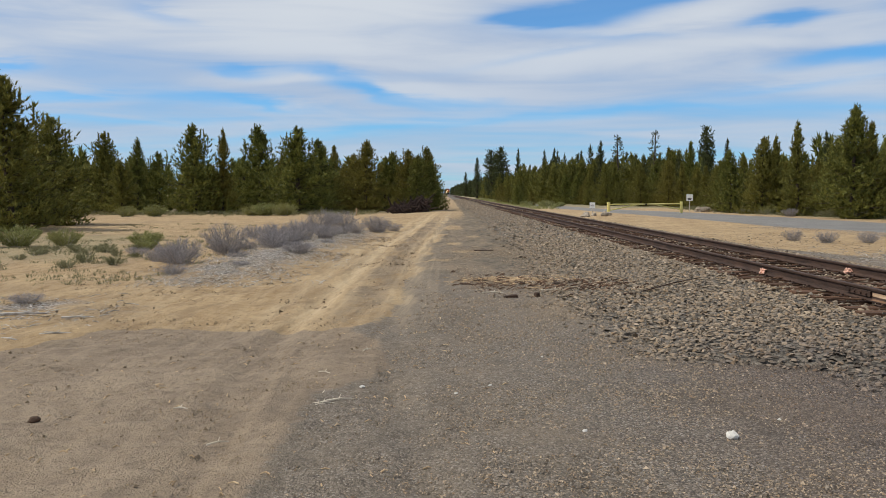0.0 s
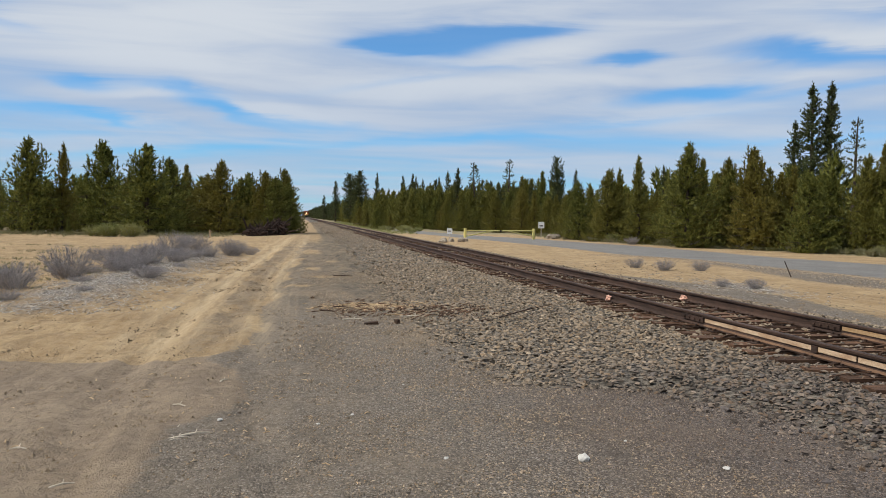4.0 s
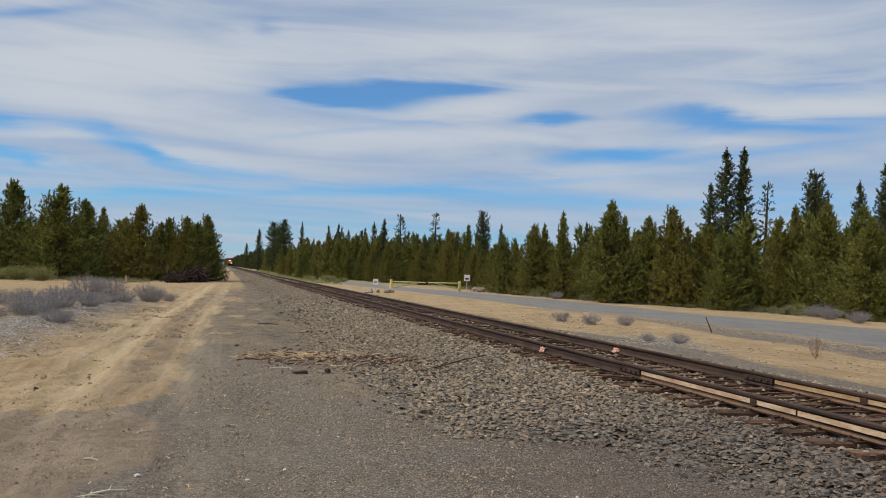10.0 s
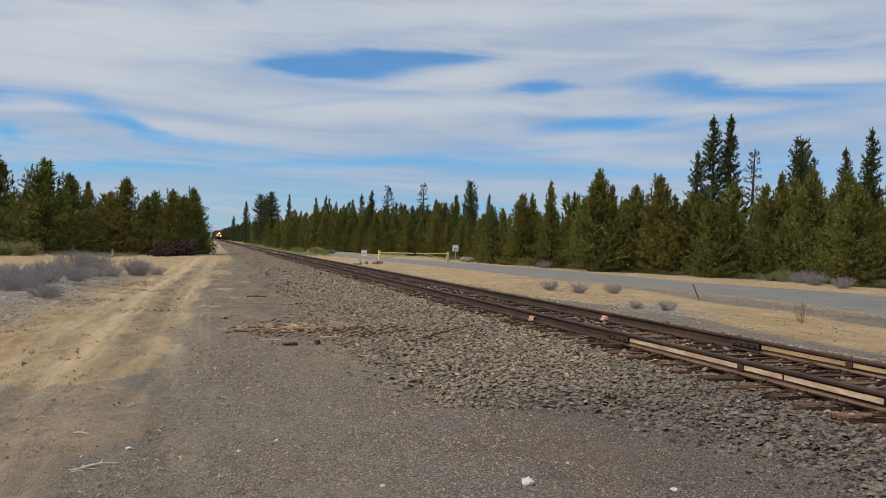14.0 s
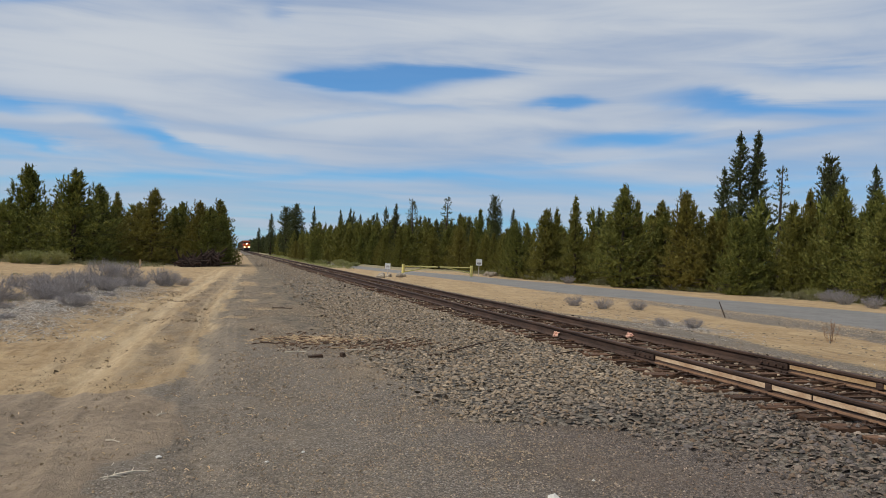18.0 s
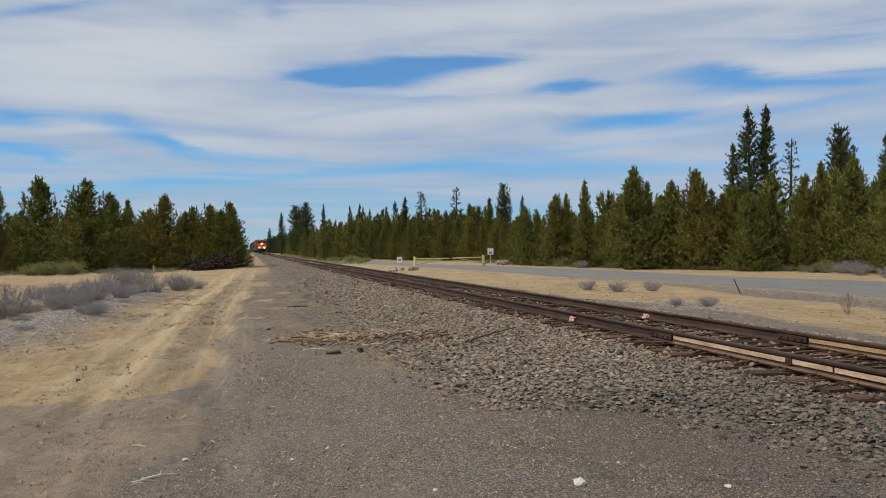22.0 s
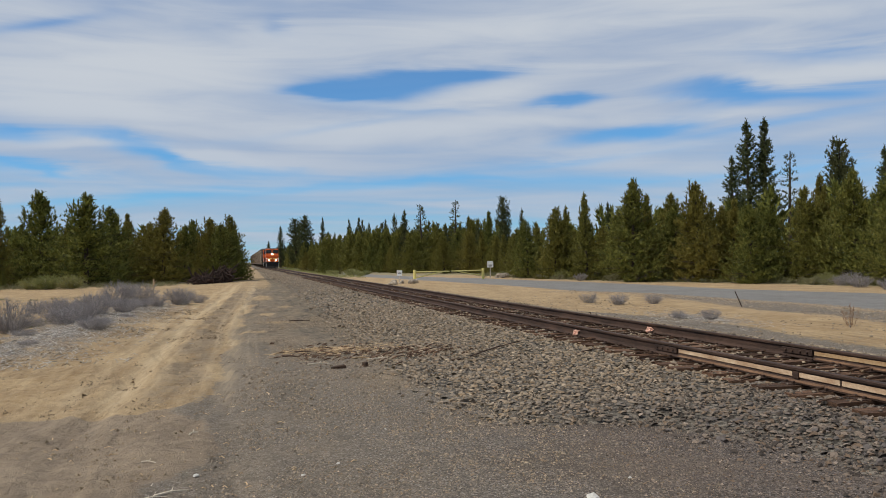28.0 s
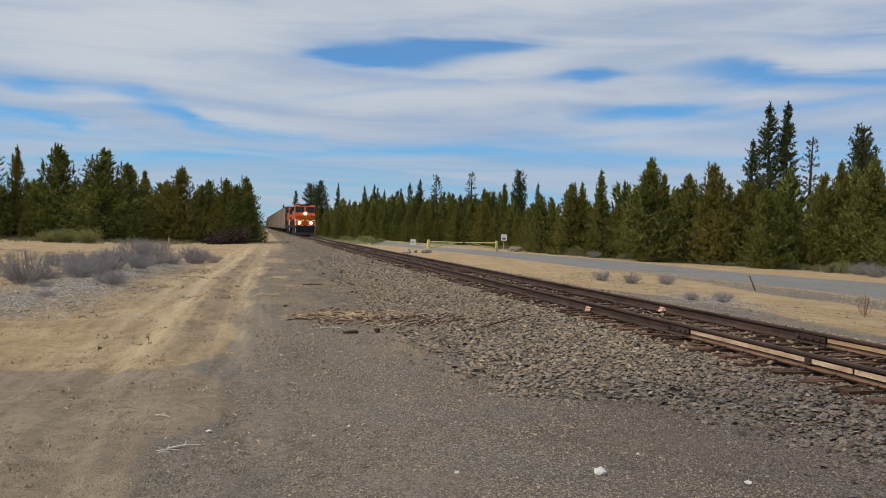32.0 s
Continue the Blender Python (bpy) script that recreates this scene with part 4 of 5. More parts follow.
    h = g.uniform(5.0, 8.4) + 0.06 * deep
    row = (float(wood_edge(y) + 1.5 + deep - bend(y)), y, h, g.uniform(0.85, 1.25))
    (front if y < 330 else back).append(row)
for i in range(80):
    y = 140 + 560 * g.random() ** 1.3
    spire.append((float(wood_edge(y) + g.uniform(6, 30) - bend(y)), y, g.uniform(8.5, 12.5), g.uniform(0.5, 0.75)))
far_wood("far_woods", "dense pine wood running along the track", front, 1, PINE, **NEARER)
far_wood("far_woods", "dense dark pine wood far down the track", back, 2, FIR, **FARTHER)
far_wood("far_woods", "dark pointed pines rising above the wood", spire, 3, FIR, **NEARER)
spots = []
for i in range(330):
    y = 102 + 700 * g.random() ** 1.8
    spots.append((float(-1.5 - g.random() ** 1.2 * 45 - bend(y)), y, g.uniform(4.5, 6.6), g.uniform(0.9, 1.25)))
for i in range(130):
    spots.append((g.uniform(44, 95), g.uniform(20, 150), g.uniform(6.5, 8.5), g.uniform(0.9, 1.2)))
for i in range(160):
    x, y = g.uniform(-110, -36), g.uniform(62, 120)
    if abs(x / y + 0.355) > 0.025:
        spots.append((x, y, g.uniform(5, 7), g.uniform(0.9, 1.2)))
far_wood("far_woods", "dense pine wood behind the nearer trees", spots, 4, PINE, **FARTHER)
for x, y, h in [(12.3, 138, 3.6), (13.2, 146, 4.6), (12.0, 158, 3.8), (11.5, 172, 4.2), (14.0, 133, 2.6)]:
    plant("pine", x, y, h, 1.3, "young trees beside the track")


# ---- brush ----
def make_bush(name, h, r, seed, mat, label, stems=60, count=5, blade=0.16, width=0.006):
    """A low bush of many thin twigs."""
    gg = np.random.default_rng(seed)
    t = gg.random(stems) * 6.283
    s = np.sqrt(gg.random(stems))
    tips = np.stack([np.cos(t) * s * r, np.sin(t) * s * r, h * (0.45 + 0.55 * np.sqrt(np.clip(1 - s * s * 0.9, 0, 1))) * gg.uniform(0.75, 1.1, stems)], 1)
    pts, aim = [], []
    for p in tips:
        root = np.array([p[0] * 0.32, p[1] * 0.32, 0.0])
        for q in (0.15, 0.3, 0.45, 0.6, 0.72, 0.84, 0.95):
            pts.append(root + (p - root) * q + gg.normal(0, 0.03 * r, 3))
            aim.append((p - root) / np.linalg.norm(p - root))
    pts = np.array(pts)
    pts[:, 2] = np.maximum(pts[:, 2], 0.02)
    v, f = blades(pts, np.array(aim), count, blade, width, 0.5, gg)
    e = empty(name, Matrix(), label, "bush")
    c = new("foliage", tri_mesh("foliage", v, f, mat))
    c.parent = e
    bm = bmesh.new()
    for p in tips[::4]:
        rod(bm, (p[0] * 0.15, p[1] * 0.15, -0.04), tuple(p * 0.8), 0.009, 0.004, 3)
    part("stem", bm, DEADWOOD, e)
    return e


bush_kinds = {
    "sage": [make_bush("sagebrush", 0.62, 0.62, s, SAGE, "leafless grey-violet brush on sandy ground", 88, 5, 0.15, 0.0032) for s in (1, 2, 3)],
    "green": [make_bush("rabbitbrush", 0.7, 0.65, s, SHRUB, "low yellow-green brush beside the woods", 110, 6, 0.14, 0.007) for s in (4, 5)],
    "weed": [make_bush("dry_weed", 0.6, 0.3, 6, DRYWEED, "dry red-brown weed on the sand", 9, 3, 0.09, 0.008)],
    "tuft": [make_bush("grass_tuft", 0.28, 0.34, 8, GRASS, "low tuft of pale green grass on the sand", 34, 4, 0.13, 0.004)],
}


def grow(kind, x, y, size=1.0, tall=1.0, group="brush beside the lane"):
    model = bush_kinds[kind][int(abs(x * 5.1 + y * 3.7)) % len(bush_kinds[kind])]
    m = pose(x, y, ground_z(x, y) - 0.02, 0, 0, (x * 83 + y * 41) % 360)
    if model in used:
        b = copy_thing(model, m)
    else:
        b, _ = model, used.add(model)
        b.matrix_world = m
    b.scale = (size, size, size * tall)
    return tagged(b, group=group)


for x, y, s, tl in [(-6.1, 17.8, 0.95, 1.0), (-6.5, 18.4, 0.7, 0.9), (-5.7, 20.3, 1.1, 1.15), (-4.8, 21.4, 0.8, 0.9), (-5.2, 23.0, 1.0, 1.0),
                    (-4.7, 25.0, 1.05, 1.0), (-4.1, 26.2, 0.8, 0.9), (-4.8, 30.1, 1.15, 1.2), (-4.3, 32.4, 1.1, 1.1), (-3.0, 32.8, 1.1, 1.0),
                    (-5.4, 15.4, 0.55, 0.6), (-3.8, 19.7, 0.7, 0.7), (-7.4, 21.2, 0.6, 0.7), (-6.4, 11.8, 0.5, 0.5), (-3.6, 30.5, 0.8, 0.9),
                    (-6.0, 26.8, 0.8, 1.2), (-5.4, 28.6, 0.7, 1.0), (-5.0, 24.0, 0.7, 0.7), (-5.6, 22.0, 0.6, 0.7), (-4.3, 28.0, 0.9, 0.7), (-4.0, 29.3, 0.7, 0.7), (-6.6, 20.0, 0.5, 0.6), (-7.2, 24.5, 0.6, 0.8),
                    (-6.5, 22.4, 0.7, 0.6), (-5.5, 25.8, 0.7, 0.7), (-4.9, 18.3, 0.5, 0.5), (-7.0, 19.0, 0.7, 0.9), (-5.7, 31.6, 0.9, 0.9), (-3.7, 24.2, 0.4, 0.5), (-4.4, 16.6, 0.35, 0.5), (-2.4, 34.5, 0.7, 0.8), (-6.2, 42.0, 1.0, 1.1), (-7.4, 29.8, 0.7, 1.1), (-3.8, 20.4, 0.6, 0.7), (-2.9, 33.4, 0.9, 0.9), (-4.5, 22.4, 0.9, 0.9), (-8.6, 21.6, 0.6, 0.6)]:
    grow("sage", x, y, s, tl)
for x, y, s in [(14.2, 32.5, 0.8), (14.7, 30.7, 0.8), (16.2, 30.5, 0.75), (13.7, 22.3, 0.6), (13.0, 23.0, 0.5), (31.0, 59.6, 1.2), (33.9, 36.6, 1.2), (37.5, 43.5, 1.5), (35.0, 40.0, 1.3), (28.5, 66.0, 1.2)]:
    grow("sage", x, y, s, 0.9, "brush beyond the track")
for x, y, s in [(-9.5, 24.7, 0.85), (-12.3, 25.2, 0.9), (-13.6, 24.8, 1.1), (-14.6, 24.2, 1.1), (-15.4, 24.8, 1.2), (-9.0, 23.4, 0.5), (-14.2, 61, 2.0), (-12.6, 60.5, 2.0), (-15.5, 62, 1.7), (-22.4, 60, 1.8), (-24.5, 60, 1.6), (-27.5, 58, 1.8)]:
    grow("green", x, y, s * (1.0 if y < 40 else 0.85), 0.85 if y < 40 else 0.8)
for x, y, s in [(14.5, 118.0, 2.0), (15.5, 126.0, 2.2), (13.0, 132.0, 1.8), (17.0, 121.0, 1.6), (12.8, 150, 2.0), (14.9, 112, 1.2)]:
    grow("green", x, y, s, 0.6, "brush beyond the track")
bg = np.random.default_rng(77)
for i in range(34):
    y = bg.uniform(34, 92)
    x = float(wood_edge(y)) - 0.6 + bg.normal(0, 0.9)
    grow("sage" if bg.random() < 0.35 else "green", x, y, bg.uniform(0.6, 1.35), bg.uniform(0.6, 1.1), "brush beyond the track")
grow("weed", 15.4, 18.3, 1.0, 1.0, "brush beyond the track")
for i in range(26):
    x, y = g.uniform(-12.5, -7.5), g.uniform(16.5, 24)
    grow("tuft", x, y, g.uniform(0.5, 1.0), 0.8, "grass on the sand")
for i in range(30):
    y = g.uniform(36, 100)
    grow("tuft", float(wood_edge(y)) - g.uniform(0.2, 2.6), y, g.uniform(1.2, 2.2), 0.9, "grass on the sand")


def sparse_grass(name, label, count, pick, mat, h, seed):
    """Thin scattered grass and weeds, as one mesh."""
    gg = np.random.default_rng(seed)
    xy = pick(gg, count)
    pts = np.repeat(xy, 7, 0) + gg.normal(0, 0.07, (len(xy) * 7, 2))
    z = terrain(pts[:, 0], pts[:, 1])
    o = np.stack([pts[:, 0], pts[:, 1], z + 0.01], 1)
    aim = np.stack([gg.normal(0, 0.4, len(o)), gg.normal(0, 0.4, len(o)), np.ones(len(o))], 1)
    v, f = blades(o, aim, 4, h, 0.0045, 0.4, gg)
    return tagged(new(name, tri_mesh(name, v, f, mat)), label, "grass", kind="stuff")


def left_flat(gg, n):
    y = gg.uniform(14, 44, n)
    x = -5.5 - gg.random(n) ** 1.2 * (4 + 0.45 * y)
    keep = lattice(x, y, 2.2, 51) + 0.6 * lattice(x, y, 0.8, 52) > 0.05
    return np.stack([x[keep], y[keep]], 1)


def wood_verge(gg, n):
    y = gg.uniform(34, 104, n)
    return np.stack([wood_edge(y) - np.abs(gg.normal(0, 1.6, n)) + 1.0, y], 1)


def track_verge(gg, n):
    y = gg.uniform(100, 260, n)
    return np.stack([10.5 + gg.random(n) * 4 - bend(y), y], 1)


def left_wood_foot(gg, n):
    x = gg.uniform(-40, -6, n)
    return np.stack([x, 66 + gg.normal(0, 2.5, n) - 0.05 * x], 1)


sparse_grass("sparse_grass", "thin dry grass and weeds on the sandy flat", 2200, left_flat, GRASS, 0.085, 61)
sparse_grass("sparse_grass", "dry grass along the edge of the wood", 1500, wood_verge, GRASS, 0.38, 62)
sparse_grass("sparse_grass", "yellow-green grass beside the track", 900, track_verge, SHRUB, 0.5, 63)
sparse_grass("sparse_grass", "dry grass at the foot of the pines", 900, left_wood_foot, GRASS, 0.4, 64)


# ---- track ----
def rail_profile():
    """Half outlines of a flat-bottomed rail, mirrored: (u, v) from the foot up."""
    half = [(0.075, 0.0), (0.075, 0.012), (0.018, 0.030), (0.009, 0.045), (0.009, 0.125), (0.034, 0.138), (0.036, 0.162), (0.028, 0.172)]
    return half + [(-u, v) for u, v in half[::-1]]


def sweep_rail(x, y0, y1, step):
    """A rail drawn along the track from y0 to y1."""
    bm = bmesh.new()
    out = rail_profile()
    y, rings = y0, []
    while True:
        rings.append([bm.verts.new((x + u - bend(y), y, RAIL_TOP + rise(y) - 0.172 + v)) for u, v in out])
        if y >= y1:
            break
        y = min(y1, y + step)
    k = len(out)
    for a, b in zip(rings, rings[1:]):
        for i in range(k):
            bm.faces.new((a[i], b[i], b[(i + 1) % k], a[(i + 1) % k]))
    bm.faces.new(rings[0])
    bm.faces.new(rings[-1][::-1])
    bmesh.ops.recalc_face_normals(bm, faces=bm.faces[:])
    return bm


track = empty("railway_track", Matrix(), "single railway track with rusty rails on weathered wooden ties", "railway track")
for x, joint in ((TRACK_X - GAUGE / 2, 10.35), (TRACK_X + GAUGE / 2, 9.43)):
    part("rail", sweep_rail(x, -30, joint - 0.004, 20), RUST, track, "rusty rail with a pale side")
    x = x + 0.012
    part("rail", sweep_rail(x, joint + 0.004, 100, 15), RUST, track, "rusty steel rail")
    part("rail", sweep_rail(x, 100.01, 1500, 12), RUST, track, "rusty steel rail")
    bm = bmesh.new()
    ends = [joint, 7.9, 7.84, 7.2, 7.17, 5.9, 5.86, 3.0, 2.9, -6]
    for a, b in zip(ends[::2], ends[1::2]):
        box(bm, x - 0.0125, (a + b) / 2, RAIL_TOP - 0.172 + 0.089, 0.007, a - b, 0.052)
    part("pale_web", bm, PALE if x < TRACK_X else PALETAN, track, "pale strip along the rail side")
    bm = bmesh.new()
    box(bm, x - 0.044, (joint - 6.05) / 2, RAIL_TOP - 0.172 + 0.0235, 0.05, joint + 5.95, 0.006, pose(0, 0, 0, 0, -17, 0))
    part("rusty_foot", bm, FOOTRUST, track, "orange rusty rail foot")
    for y in (joint + 0.34, 7.87, 22.1, 33.9):
        bm = bmesh.new()
        box(bm, x - 0.021, y, RAIL_TOP - 0.172 + 0.085, 0.022, 0.62 if y > 8.5 else 0.10, 0.075, bevel=0.004)
        bar = part("joint_bar", bm, RUST, track, "bolted rusty joint bar")
        for o in (-0.22, -0.08, 0.08, 0.22):
            if y > 8.5:
                bm = bmesh.new()
                rod(bm, (x - 0.03, y + o, RAIL_TOP - 0.087), (x - 0.055, y + o, RAIL_TOP - 0.087), 0.017, seg=6)
                part("bolt", bm, RUST, bar)
    x = x - 0.022
    bm = bmesh.new()
    bmesh.ops.create_icosphere(bm, subdivisions=3, radius=1)
    for v in bm.verts:
        k = 0.7 + 0.9 * noise.noise(v.co * 1.9 + Vector((x, 0, 0)))
        v.co = Vector((x - 0.045 + v.co.x * k * 0.05 - max(0, -v.co.z) * 0.04, 13.86 + v.co.y * k * 0.10, RAIL_TOP - 0.115 + v.co.z * k * 0.06))
    part("paint_mark", bm, PINK, track, "pink paint mark on the rail foot")


def tie_mesh(seed):
    bm = bmesh.new()
    gg = np.random.default_rng(seed)
    box(bm, 0, 0, -0.09, 2.6, 0.225, 0.18)
    bmesh.ops.subdivide_edges(bm, edges=[e for e in bm.edges if abs(e.verts[0].co.x - e.verts[1].co.x) > 1], cuts=6)
    for v in bm.verts:
        v.co += Vector((gg.normal(0, 0.012), gg.normal(0, 0.008), gg.normal(0, 0.004)))
    me = bpy.data.meshes.new("tie")
    bm.to_mesh(me)
    bm.free()
    me.materials.append(TIE)
    return me


tie_meshes = [tie_mesh(s) for s in range(5)]
plate_bm = bmesh.new()
box(plate_bm, 0, 0, 0.008, 0.34, 0.19, 0.016, bevel=0.004)
for sx in (-0.105, 0.105):
    for sy in (-0.06, 0.06):
        box(plate_bm, sx, sy, 0.028, 0.03, 0.03, 0.03, bevel=0.006)
plate_mesh = bpy.data.meshes.new("tie_plate")
plate_bm.to_mesh(plate_mesh)
plate_bm.free()
plate_mesh.materials.append(RUST)
tg = np.random.default_rng(3)
TIE_TOP = RAIL_TOP - 0.172
for i in range(270):
    y = 3.2 + i * 0.52
    t = new("tie", tie_meshes[tg.integers(5)])
    t.parent = track
    t.matrix_basis = pose(TRACK_X - bend(y) + tg.normal(0, 0.045), y + tg.normal(0, 0.02), TIE_TOP - 0.012 + tg.normal(0, 0.006), 0, 0, tg.normal(0, 0.8))
    if i < 70:
        for s in (-1, 1):
            p = new("tie_plate", plate_mesh)
            p.parent = track
            p.matrix_basis = pose(TRACK_X - bend(y) + s * GAUGE / 2, y, TIE_TOP - 0.016, 0, 0, tg.normal(0, 1))
bm = bmesh.new()
for i in range(330):
    y = 143.8 + i * 0.8
    box(bm, TRACK_X - bend(y), y, TIE_TOP + rise(y) - 0.1, 2.6, 0.26, 0.18)
tagged(part("tie", bm, TIE, track), kind="stuff")


# ---- loose stone ----
def on_tie(x, y):
    """Height of the tie tops where there is a tie, far below the ground elsewhere."""
    u = np.abs(x + bend(y) - TRACK_X)
    hit = (u < 1.25) & (np.abs(((y - 3.2) / 0.52 + 0.5) % 1 - 0.5) < 0.23) & (y > 3)
    return np.where(hit, TIE_TOP + rise(y) - 0.012, -9.0)


def stone_field(name, label, xy, size, sink, mat, seed, flat=0.65, small=False):
    """Loose angular stones lying on the ground, as one mesh."""
    gg = np.random.default_rng(seed)
    bm = bmesh.new()
    if small:
        v = [bm.verts.new(c) for c in ((1, 0, -0.6), (-0.5, 0.9, -0.6), (-0.5, -0.9, -0.6), (0.15, 0.1, 0.75))]
        for f in ((0, 1, 3), (1, 2, 3), (2, 0, 3)):
            bm.faces.new([v[i] for i in f])
        bm.verts.index_update()
    else:
        ring = [bm.verts.new((1.15 * math.cos(k * 1.0472), 0.85 * math.sin(k * 1.0472), -0.35)) for k in range(6)]
        cap = [bm.verts.new((0.62 * math.cos(0.5236 + k * 2.0944), 0.5 * math.sin(0.5236 + k * 2.0944), 0.55)) for k in range(3)]
        bm.faces.new(cap)
        for k in range(3):
            r0, r1, r2 = ring[2 * k], ring[2 * k + 1], ring[(2 * k + 2) % 6]
            bm.faces.new((r0, r1, cap[k]))
            bm.faces.new((r1, r2, cap[(k + 1) % 3]))
            bm.faces.new((r1, cap[(k + 1) % 3], cap[k]))
        bm.verts.index_update()
    base = np.array([v.co[:] for v in bm.verts])
    tri = np.array([[v.index for v in f.verts] for f in bm.faces])
    bm.free()
    k, nv = len(xy), len(base)
    shapes = (base[None] * (1 + gg.normal(0, 0.24, (40, nv, 3))) + gg.normal(0, 0.10, (40, nv, 3))) * gg.uniform(0.65, 1.25, (40, 1, 3)) * np.array([1, 1, flat])
    v = shapes[gg.integers(40, size=k)] * size[:, None, None]
    a, b = gg.random(k) * 6.283, gg.normal(0, 0.5, k)
    ca, sa, cb, sb = np.cos(a)[:, None], np.sin(a)[:, None], np.cos(b)[:, None], np.sin(b)[:, None]
    y1, z1 = v[:, :, 1] * cb - v[:, :, 2] * sb, v[:, :, 1] * sb + v[:, :, 2] * cb
    x2, y2 = v[:, :, 0] * ca - y1 * sa, v[:, :, 0] * sa + y1 * ca
    z = np.maximum(terrain(xy[:, 0], xy[:, 1]), on_tie(xy[:, 0], xy[:, 1])) + size * sink * gg.uniform(0.3, 2.2, k)
    v = np.stack([x2 + xy[:, :1], y2 + xy[:, 1:], z1 + z[:, None]], 2).reshape(-1, 3)
    f = (tri[None] + (np.arange(k) * nv)[:, None, None]).reshape(-1, 3)
    return tagged(new(name, tri_mesh(name, v, f, mat, True)), label, "stones", kind="stuff")


sg = np.random.default_rng(17)


def strewn(count, y0, y1, power, pick):
    """Points of a stretch, thinner with distance, that pick() keeps."""
    y = y0 + (y1 - y0) * sg.random(count) ** power
    x = sg.uniform(-8, 16, count)
    keep = pick(x, y)
    return np.stack([x[keep], y[keep]], 1)


def on_ballast(x, y):
    x = x + bend(y)
    e = ballast_edge(y) + sg.normal(0, 0.28, len(x))
    stray = (sg.random(len(x)) < 0.22) & (np.abs(np.abs(x - 6.34) - 0.75) > 0.12)
    free = stray | (x < 5.10) | (x > 7.62) | (np.abs(((y - 3.2) / 0.52 + 0.5) % 1 - 0.5) > 0.27) & (np.abs(np.abs(x - 6.34) - 0.75) > 0.09)
    return (x > e) & (x < 9.6 + sg.normal(0, 0.4, len(x))) & free & (y > 3.2)


xy = strewn(185000, 3.6, 26, 1.4, on_ballast)
stone_field("ballast_stones", "loose grey crushed stone of the track bed", xy, sg.uniform(0.014, 0.032, len(xy)) * (0.92 + 0.012 * xy[:, 1]), 0.4, STONE, 1)
xy = strewn(48000, 26, 80, 1.25, on_ballast)
stone_field("ballast_stones", "loose grey crushed stone of the track bed", xy, sg.uniform(0.028, 0.055, len(xy)), 0.2, STONE, 2)
xy = strewn(30000, 80, 210, 1.2, on_ballast)
stone_field("ballast_stones", "loose grey crushed stone of the distant track bed", xy, sg.uniform(0.05, 0.10, len(xy)), 0.2, STONE, 7)


def on_gravel(x, y):
    edge = np.interp(y, [0, 4.2, 7.3, 9.1, 9.8, 12, 26], [-1.1, -1.0, -0.75, -1.0, -0.85, -0.5, -0.3]) + np.abs(sg.normal(0, 0.25, len(x)))
    return (x > edge) & (sg.random(len(x)) < np.clip(0.35 + (x + 0.8) * 0.28, 0.3, 1)) & (x < ballast_edge(y) + 0.3) & (x < 7)


xy = strewn(560000, 2.8, 24, 1.8, on_gravel)
stone_field("gravel", "fine dark gravel of the yard", xy, sg.uniform(0.005, 0.012, len(xy)) * sg.choice([0.8, 0.9, 1, 1.4], len(xy)) * np.minimum(0.75 + 0.04 * xy[:, 1], 1.25), 0.2, PEBBLE, 3, small=True)


def on_sand(x, y):
    return (x < -0.8) & (x > -7)


xy = strewn(150000, 3, 30, 1.3, lambda x, y: on_sand(x, y) & (lattice(x, y, 0.8, 11) + 0.8 * lattice(x, y, 0.3, 12) > sg.uniform(-0.5, 1.3, len(x))))
stone_field("clods", "small dry clods of sandy soil", xy, sg.uniform(0.004, 0.013, len(xy)) * sg.choice([0.7, 0.8, 1, 1.5], len(xy)) * (0.6 + 0.075 * xy[:, 1]), 0.15, CLOD, 4, small=True)
xy = strewn(26000, 8, 40, 1.0, lambda x, y: (x > 9.3) & (sg.random(len(x)) < 0.25))
stone_field("pebbles", "scattered stones on sand beyond the track", xy, sg.uniform(0.015, 0.045, len(xy)), 0.1, STONE, 5)

xy = strewn(60000, 11, 45, 1.2, lambda x, y: (x > -0.7) & (x < ballast_edge(y)) & (lattice(x, y, 0.9, 14) > sg.uniform(-1.0, 0.9, len(x))))
stone_field("pebbles", "scattered small stones on packed dirt beside the track", xy, sg.uniform(0.008, 0.022, len(xy)), 0.1, STONE, 8, small=True)

y = 18 + 28 * sg.random(7000)
x = road_sides(y)[0] - np.abs(sg.normal(0, 1.5, 7000)) + 0.4
stone_field("pebbles", "coarse grey gravel along the roadside", np.stack([x, y], 1), sg.uniform(0.012, 0.035, 7000), 0.1, PEBBLE, 6)


# ---- wood litter ----
def stick(bm, x, y, length, r, turn, lift=0.0, floor=None):
    z = (ground_z(x, y) if floor is None else floor) + r * 0.7
    c, s = math.cos(turn) * length / 2, math.sin(turn) * length / 2
    mid = (x + 0.04 * length * math.sin(turn * 5), y + 0.03 * length, z + lift * 0.5 + 0.01)
    rod(bm, (x - c, y - s, z), mid, r, r * 0.9, 5)
    rod(bm, mid, (x + c, y + s, z + lift), r * 0.9, r * 0.55, 5)


def litter(name, label, spots, mat):
    bm = bmesh.new()
    for s in spots:
        stick(bm, *s)
    ob = part(name, bm, mat)
    return tagged(ob, label, "wood litter", kind="stuff")


lg = np.random.default_rng(23)
litter("twig_litter", "grey twigs and bark chips strewn under the brush", [
    (-4.3 + lg.normal(0, 0.85), lg.uniform(13.5, 33), lg.uniform(0.03, 0.17), lg.uniform(0.002, 0.0075), lg.random() * 3.14, lg.random() * 0.05) for i in range(4200)], DEADWOOD)
